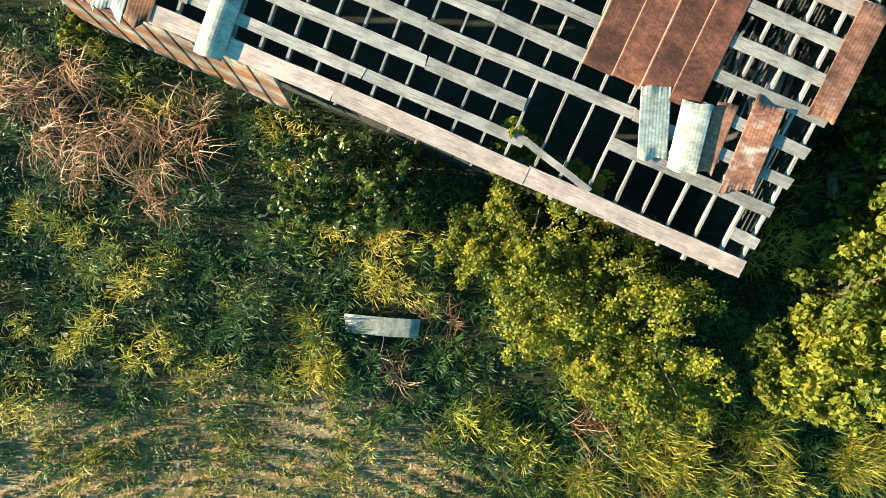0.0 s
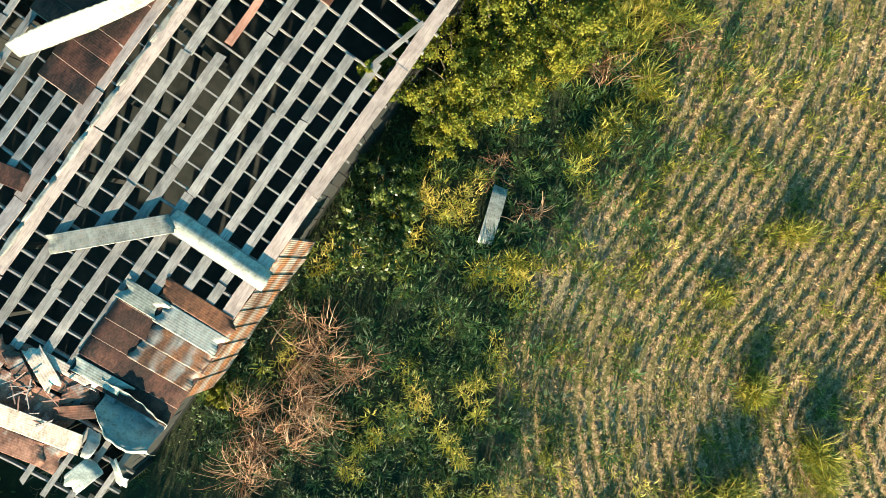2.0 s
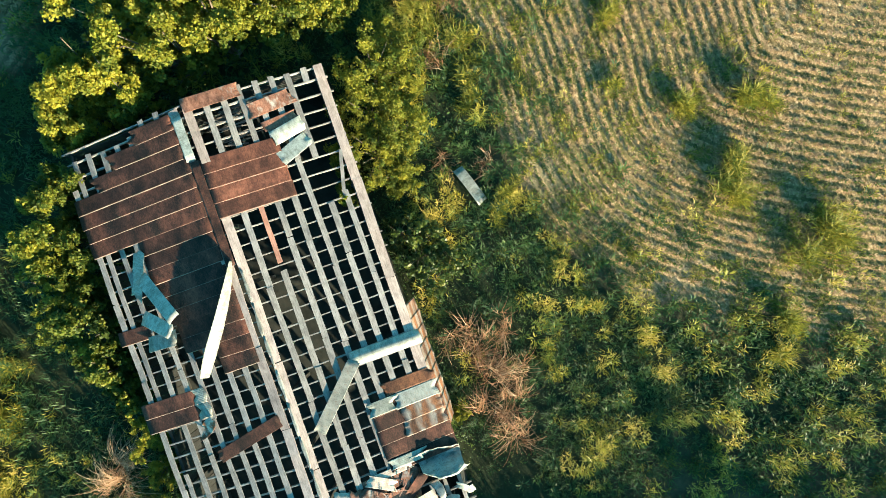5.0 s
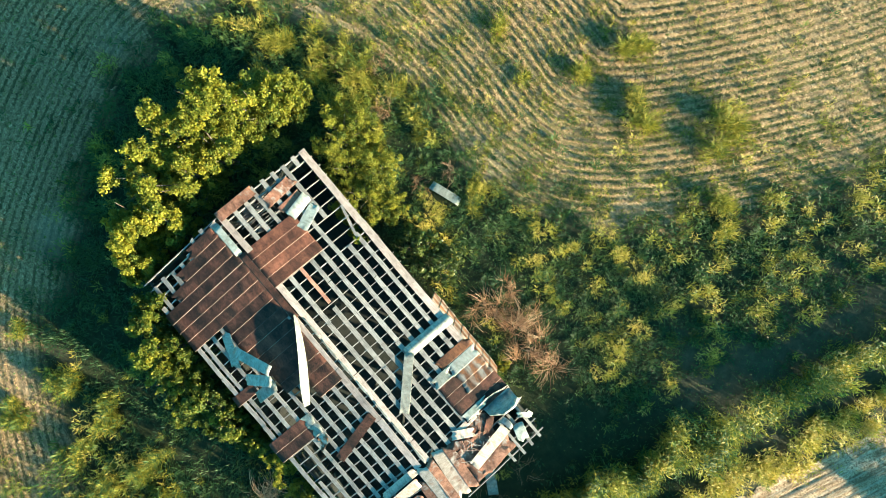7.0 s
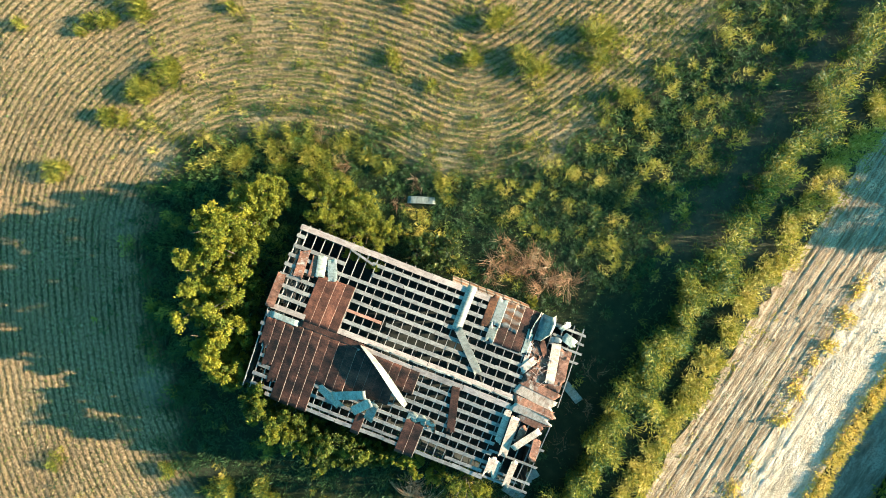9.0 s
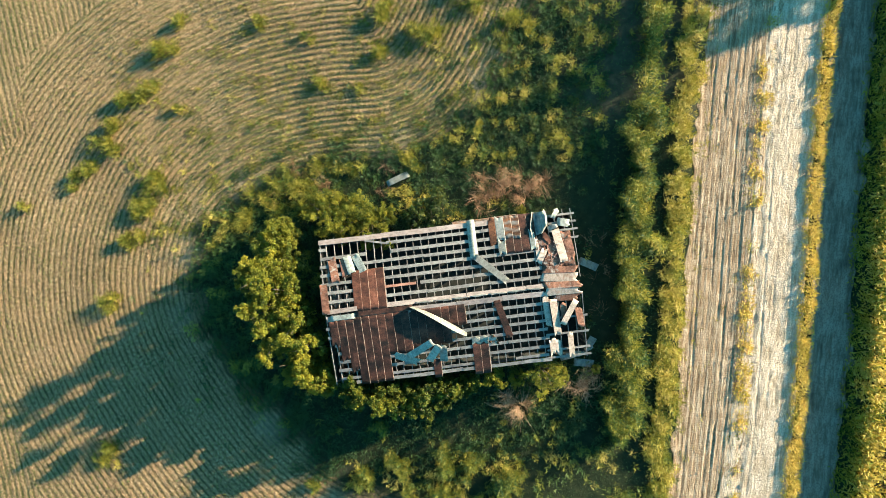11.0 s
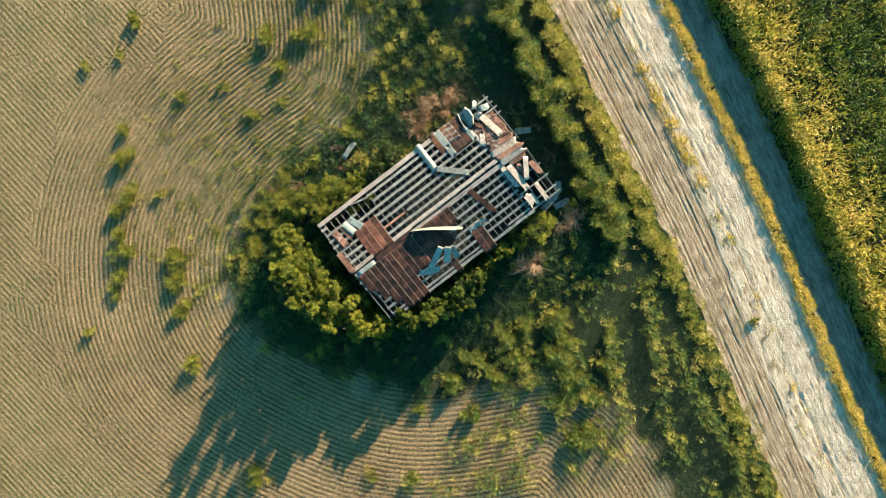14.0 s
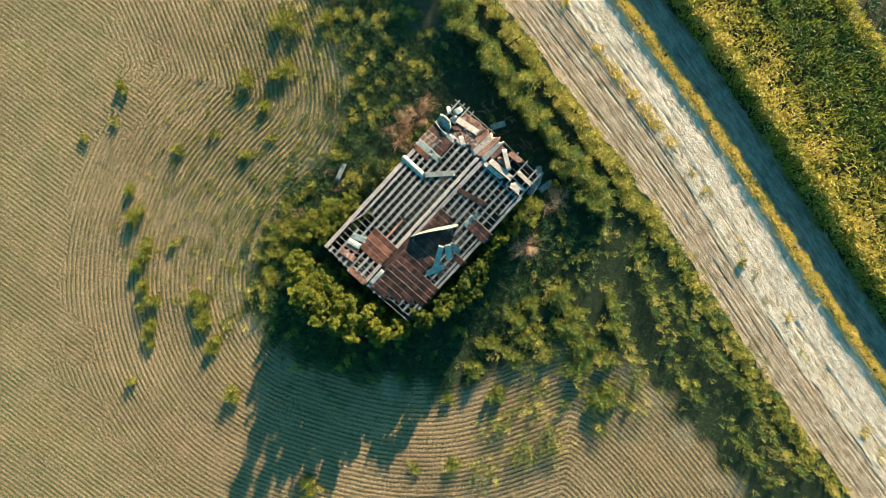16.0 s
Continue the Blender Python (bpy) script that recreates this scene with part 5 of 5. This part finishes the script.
for k, m in enumerate((M_TIN_DULL, M_TIN_BAND, M_TIN_BAND)):
    place_sheet("roof_sheet", (4.36 + COL * k * 0.96, 4.0 + 0.12 * (k % 2)), (4.34 + COL * k * 0.96, 6.0), 0.66, m, barn, lift=0.075 + 0.008 * (k % 2), torn=0.22, deep=0.0016, label="zinc roof sheet with bands of orange rust")
place_sheet("roof_sheet", (3.72, 3.7), (3.74, 5.97), 0.55, mat_tin("orange_rusted_tin", 0.86, 2.0, deep=(0.17, 0.06, 0.03), bright=(0.36, 0.14, 0.065)), barn, lift=0.05, torn=0.25, deep=0.0016, label="orange rusted corrugated iron roof sheet")
place_sheet("roof_sheet", (4.32, 2.9), (4.32, 4.25), 0.6, M_TIN, barn, lift=0.105, torn=0.3, deep=0.002, label="pale zinc corrugated roof sheet")
place_sheet("roof_sheet", (6.72, 2.95), (6.70, 4.7), 0.42, M_TIN, barn, lift=0.095, torn=0.3, deep=0.002, label="pale zinc corrugated roof sheet")
# rusty iron cladding on the wall under the eave
for k in range(9):
    x = 1.1 + COL * k
    vv, ff, _ = sheet_mesh(2.2 + rng.uniform(-0.1, 0.1), 0.66, None, 0.007, 0.15)
    ob = quads("wall_sheet", vv, ff, M_TIN_WALL, barn, "rust-streaked corrugated iron wall sheet", smooth=True)
    A, B = Vector((x, BARN_Y + 0.02, EAVE - 0.14)), Vector((x - 0.1, BARN_Y + 0.34, 1.1))
    xx = (B - A).normalized()
    zz = Vector((0, 1, 0.1))
    yy = zz.cross(xx).normalized()
    ob.matrix_basis = Matrix.Translation(A) @ Matrix((xx, yy, xx.cross(yy))).transposed().to_4x4()

# ---- loose sheets lying on the roof, each a thing ----


def loose(a, b, width, mat, label, **kw):
    kw.setdefault("torn", 0.08)
    kw.setdefault("deep", 0.0012)
    ob = place_sheet("loose_sheet", a, b, width, mat, None, lip=0, **kw)
    return tagged(ob, label, "roof sheet", "loose sheets on the roof")


ZINC, REDL = "loose pale zinc corrugated sheet lying on bare roof boards", "loose rusted corrugated sheet lying on bare roof boards"
# the bent strip
loose((2.12, 5.93), (2.08, 2.85), 0.62, M_TIN, "arched pale zinc sheet lying across the eave boards", lift=0.05, shape=arch(0.16, 0.62))
loose((2.12, 3.1), (4.4, 0.86), 0.52, M_TIN_DULL, "bent end of a pale zinc sheet on the roof boards", lift=0.16, rise=(0.06, -0.08))
loose((3.36, -0.42), (4.12, -3.5), 0.52, M_RUST_DARK, REDL, lift=0.07)
loose((-6.53, 2.95), (-7.12, 4.32), 0.62, M_TIN, ZINC, lift=0.10, tilt=-6)
loose((-7.42, 2.93), (-7.75, 4.32), 0.60, M_TIN, ZINC, lift=0.12, tilt=8, shape=arch(0.05, 0.6))
loose((-8.0, 2.7), (-8.15, 4.15), 0.42, M_RUST_PALE, REDL, lift=0.07)
loose((-8.75, 2.3), (-8.95, 4.35), 0.62, M_RUST_PALE, REDL, lift=0.08, tilt=5, torn=0.25)
loose((-9.70, 0.05), (-9.76, 2.35), 0.58, M_RUST_PALE, "rust and zinc sheet lying along the gable edge", lift=0.12)
loose((-5.0, -3.75), (-3.0, -4.65), 0.62, M_TIN, ZINC, lift=0.10, tilt=14, torn=0.3)
loose((-3.95, -4.05), (-1.8, -2.95), 0.55, M_TIN, ZINC, lift=0.2, tilt=-10, rise=(0.0, 0.55))
loose((-2.35, -4.55), (-1.38, -3.32), 0.60, M_TIN, ZINC, lift=0.18, tilt=-8, rise=(0, 0.45))
loose((-1.2, -4.75), (-1.14, -3.42), 0.66, M_TIN, ZINC, lift=0.16, tilt=-16)
loose((2.55, -3.05), (3.0, -3.95), 0.55, M_TIN_HALF, "crumpled torn zinc sheet with rust", lift=0.15, tilt=15, shape=lambda U, V: (0 * U, 0 * U, 0.12 * np.sin(V * 6 + U * 5)), torn=0.3)

# the sheets torn up from the roof, standing on edge and curling
ns, nh = 90, 14
S, H = np.meshgrid(np.linspace(0, 1, ns), np.linspace(0, 1, nh))
bx, by = -3.3 + 4.15 * S, -0.12 - 0.15 * S - 2.45 * S ** 1.35
tall = 0.40 * np.sin(np.pi * np.clip(S ** 0.8 * 0.85 + 0.10, 0, 1)) ** 0.8 + 0.08
lean = (0.12 + 1.15 * S) * tall * H ** 1.4 + 0.02 * np.sin(S * 9) * H
FX, FY = bx - 0.5 * lean, by - 0.85 * lean
FZ = RIDGE - (RIDGE - EAVE) * np.abs(by) / BARN_Y + 0.05 + tall * H + 0.25 * S ** 3 * H + 0.011 * np.sin(S * 420)
kk = np.arange(FX.size).reshape(FX.shape)
ff = np.stack([kk[:-1, :-1].ravel(), kk[:-1, 1:].ravel(), kk[1:, 1:].ravel(), kk[1:, :-1].ravel()], 1)
peeled = quads("peeled_sheet", np.stack([FX.ravel(), FY.ravel(), FZ.ravel()], 1), ff, M_TIN, smooth=True)
sol = peeled.modifiers.new("thick", "SOLIDIFY")
sol.thickness = 0.006
tagged(peeled, "zinc roof sheets torn up and curling off the ridge", "roof sheet")

# the fallen-in end: rust and zinc sheets heaped on the frame
END = "rust-pink corrugated sheet on the fallen-in roof end"
END_Z = "pale zinc sheet on the fallen-in roof end"


def end_sheet(a, b, w, m, lift, tilt, torn):
    tagged(place_sheet("loose_sheet", a, b, w, m, None, lift=lift, tilt=tilt, torn=torn, lip=0, deep=0.0018), END_Z if m == M_TIN else END, "roof sheet", "sheets heaped on the fallen end")


# the slope towards the field
for row in [
    ((7.15, 4.1), (7.35, 1.5), 0.8, M_RUST_PALE, 0.025, 1, 0.3), ((8.2, 3.9), (8.3, 1.3), 1.0, M_RUST_PALE, 0.03, -1, 0.3), ((9.2, 4.3), (9.25, 1.3), 0.95, M_RUST_PALE, 0.025, 1, 0.3),
    ((6.9, 0.94), (9.8, 0.58), 0.72, M_TIN_PINK, 0.06, 2, 0.25), ((7.0, 1.45), (9.85, 1.2), 0.52, M_RUST_PALE, 0.09, -2, 0.3), ((6.9, 1.95), (7.6, 3.1), 0.48, M_TIN_PINK, 0.12, 0, 0.2),
    ((7.25, 1.55), (8.0, 2.65), 0.42, M_RUST_PALE, 0.10, 3, 0.3), ((8.9, 1.85), (8.52, 4.45), 0.62, M_TIN_PINK, 0.17, 5, 0.1), ((7.5, 4.25), (8.2, 3.3), 0.42, M_RUST, 0.13, -6, 0.2),
    ((7.0, 3.75), (7.8, 3.2), 0.40, M_RUST_PALE, 0.08, 5, 0.3), ((9.32, 3.85), (9.56, 1.9), 0.62, M_RUST_PALE, 0.05, 3, 0.4)]:
    end_sheet(*row)
# the ridge and the other slope
for row in [
    ((7.0, 0.25), (10.05, 0.05), 0.5, M_RUST_PALE, 0.08, -2, 0.3), ((7.0, -0.28), (10.0, -0.36), 0.6, M_TIN_PINK, 0.10, 2, 0.4), ((7.66, -0.75), (9.9, -0.95), 0.55, M_RUST_PALE, 0.06, 2, 0.4),
    ((6.95, 4.0), (7.0, 1.9), 0.30, M_TIN_PINK, 0.07, 2, 0.3), ((7.62, -0.8), (7.82, -3.75), 0.60, M_TIN_PINK, 0.17, -13, 0.2), ((9.4, -1.1), (8.2, -2.95), 0.52, M_TIN_PINK, 0.24, -12, 0.1),
    ((7.05, -0.5), (7.2, -3.1), 0.48, M_TIN_PINK, 0.09, -9, 0.3), ((7.5, -3.9), (7.55, -5.5), 0.9, M_TIN_PINK, 0.12, -9, 0.5), ((8.72, -3.6), (8.76, -5.65), 0.46, M_TIN_PINK, 0.18, -12, 0.2),
    ((8.75, 5.02), (9.75, 4.72), 0.62, M_TIN, 0.15, 5, 0.2), ((9.5, -1.7), (9.7, -3.4), 0.55, M_RUST_PALE, 0.12, -12, 0.3), ((8.35, -1.2), (8.45, -2.6), 0.5, M_RUST_PALE, 0.09, -10, 0.3)]:
    end_sheet(*row)
for k in range(16):
    x, y, az, L = rng.normal(8.1, 0.35), rng.normal(2.5, 0.55), rng.uniform(0, 3.14), rng.uniform(0.25, 0.7)
    ob = board("broken_lath", (x, y, roof_z(y) + 0.1 + rng.uniform(0, 0.1)), (x + L * math.cos(az), y + L * math.sin(az), roof_z(y) + 0.12 + rng.uniform(-0.05, 0.15)), rng.uniform(0.015, 0.04), 0.015, M_REDWOOD if k % 2 else M_PINKWOOD, None, ragged=0.05)
    tagged(ob, "splintered lath in the heap on the fallen-in end", "lath", "broken laths")
# a sheet at the broken corner, bent up into a bowl with its rim folded over
nu, nv = 70, 44
u, v = np.linspace(0, 1, nu), np.linspace(0, 3, nv)


def along_curve(pts, u):
    p = np.array(pts)
    t = np.linspace(0, 1, len(p))
    return np.stack([np.interp(u, t, p[:, k]) for k in range(3)], 1)


def rounded(c):
    for _ in range(5):
        c[1:-1] = 0.25 * c[:-2] + 0.5 * c[1:-1] + 0.25 * c[2:]
    return c


BOWL = [rounded(along_curve(c, u)) for c in (
    [(6.72, 3.85, 3.86), (6.62, 4.6, 3.78), (6.75, 5.3, 3.68), (6.9, 5.95, 3.52)],
    [(7.05, 4.1, 3.62), (7.10, 4.75, 3.42), (7.15, 5.3, 3.36), (7.2, 5.9, 3.30)],
    [(7.40, 4.2, 3.95), (7.78, 4.76, 4.0), (7.86, 5.5, 3.97), (7.70, 5.92, 3.68)],
    [(7.58, 4.25, 3.50), (8.02, 4.78, 3.42), (8.14, 5.45, 3.35), (7.95, 6.1, 3.15)])]
k0 = np.clip(v.astype(int), 0, 2)
rows3 = []
for vv, kq in zip(v, k0):
    t = vv - kq
    pts = [BOWL[max(0, kq - 1)], BOWL[kq], BOWL[kq + 1], BOWL[min(3, kq + 2)]]
    rows3.append(0.5 * (2 * pts[1] + (pts[2] - pts[0]) * t + (2 * pts[0] - 5 * pts[1] + 4 * pts[2] - pts[3]) * t * t + (3 * pts[1] - pts[0] - 3 * pts[2] + pts[3]) * t ** 3))
G = np.array(rows3)
G[:, :, 2] += 0.03 * np.sin(G[:, :, 0] * 9 + 5 * G[:, :, 1]) + 0.02 * np.sin(G[:, :, 1] * 17)
# bowl's shade put into its colour: duller tin inside, pale tin on the rim
for j0, j1, m, lab in ((0, 29, M_TIN_DULL, "zinc sheet bent into a bowl at the broken corner, its shaded inside coloured duller"), (28, nv, M_TIN, "pale zinc sheet folded over the broken corner")):
    Q = G[j0:j1] + [0, 0, 0.008 if j0 else 0.0]
    kk = np.arange(nu * len(Q)).reshape(len(Q), nu)
    ff = np.stack([kk[:-1, :-1].ravel(), kk[:-1, 1:].ravel(), kk[1:, 1:].ravel(), kk[1:, :-1].ravel()], 1)
    bowl = quads("crumpled_sheet", Q.reshape(-1, 3), ff, m, smooth=True)
    sol = bowl.modifiers.new("thick", "SOLIDIFY")
    sol.thickness = 0.006
    tagged(bowl, lab, "roof sheet", "crumpled sheets")
crumple = lambda U, V: (0.1 * np.sin(V * 4), 0.06 * np.sin(V * 5 + 1), 0.12 * np.sin(V * 2.3 + U * 1.6) + 0.06 * np.sin(U * 7))
for a, b, w, m, tilt in [((8.45, 5.2), (8.9, 6.1), 0.5, M_TIN, 25), ((8.0, 4.4), (8.7, 4.75), 0.35, M_TIN_DULL, -12)]:
    tagged(place_sheet("crumpled_sheet", a, b, w, m, None, lift=0.12, tilt=tilt, shape=crumple, torn=0.2, deep=0.002), "crumpled and folded zinc sheet at the broken corner", "roof sheet", "crumpled sheets")

# ---- sheets on the ground ----


def ground_sheet(x, y, rz, length, width, mat, label, z=0.3, tilt=0.0):
    vv, ff, _ = sheet_mesh(length, width, lambda U, V: (0 * U, 0 * U, 0.05 * np.sin(V * 2)), 0.007, 0.05, lip=0)
    ob = quads("fallen_sheet", vv, ff, mat, smooth=True)
    ob.matrix_basis = pose(x, y, z, tilt, 0, rz)
    return tagged(ob, label, "roof sheet", "sheets fallen on the ground")


ground_sheet(-4.25, 9.83, 19, 2.0, 0.52, M_TIN, "weathered zinc sheet lying in the weeds", 0.36, -10)
ground_sheet(10.9, 1.6, -30, 1.7, 0.62, M_TIN, "zinc sheet lying in shade beside the barn", 0.08)
for x, y, rz, size in ((8.3, -6.25, 8, 1.9), (9.7, -6.1, 24, 1.5), (9.4, -6.75, -12, 1.7), (10.6, -5.75, 50, 1.1)):
    ground_sheet(x, y, rz, size, 0.62, M_TIN_DULL, "zinc sheet fallen below the eave", 0.34, rng.uniform(-6, 6))
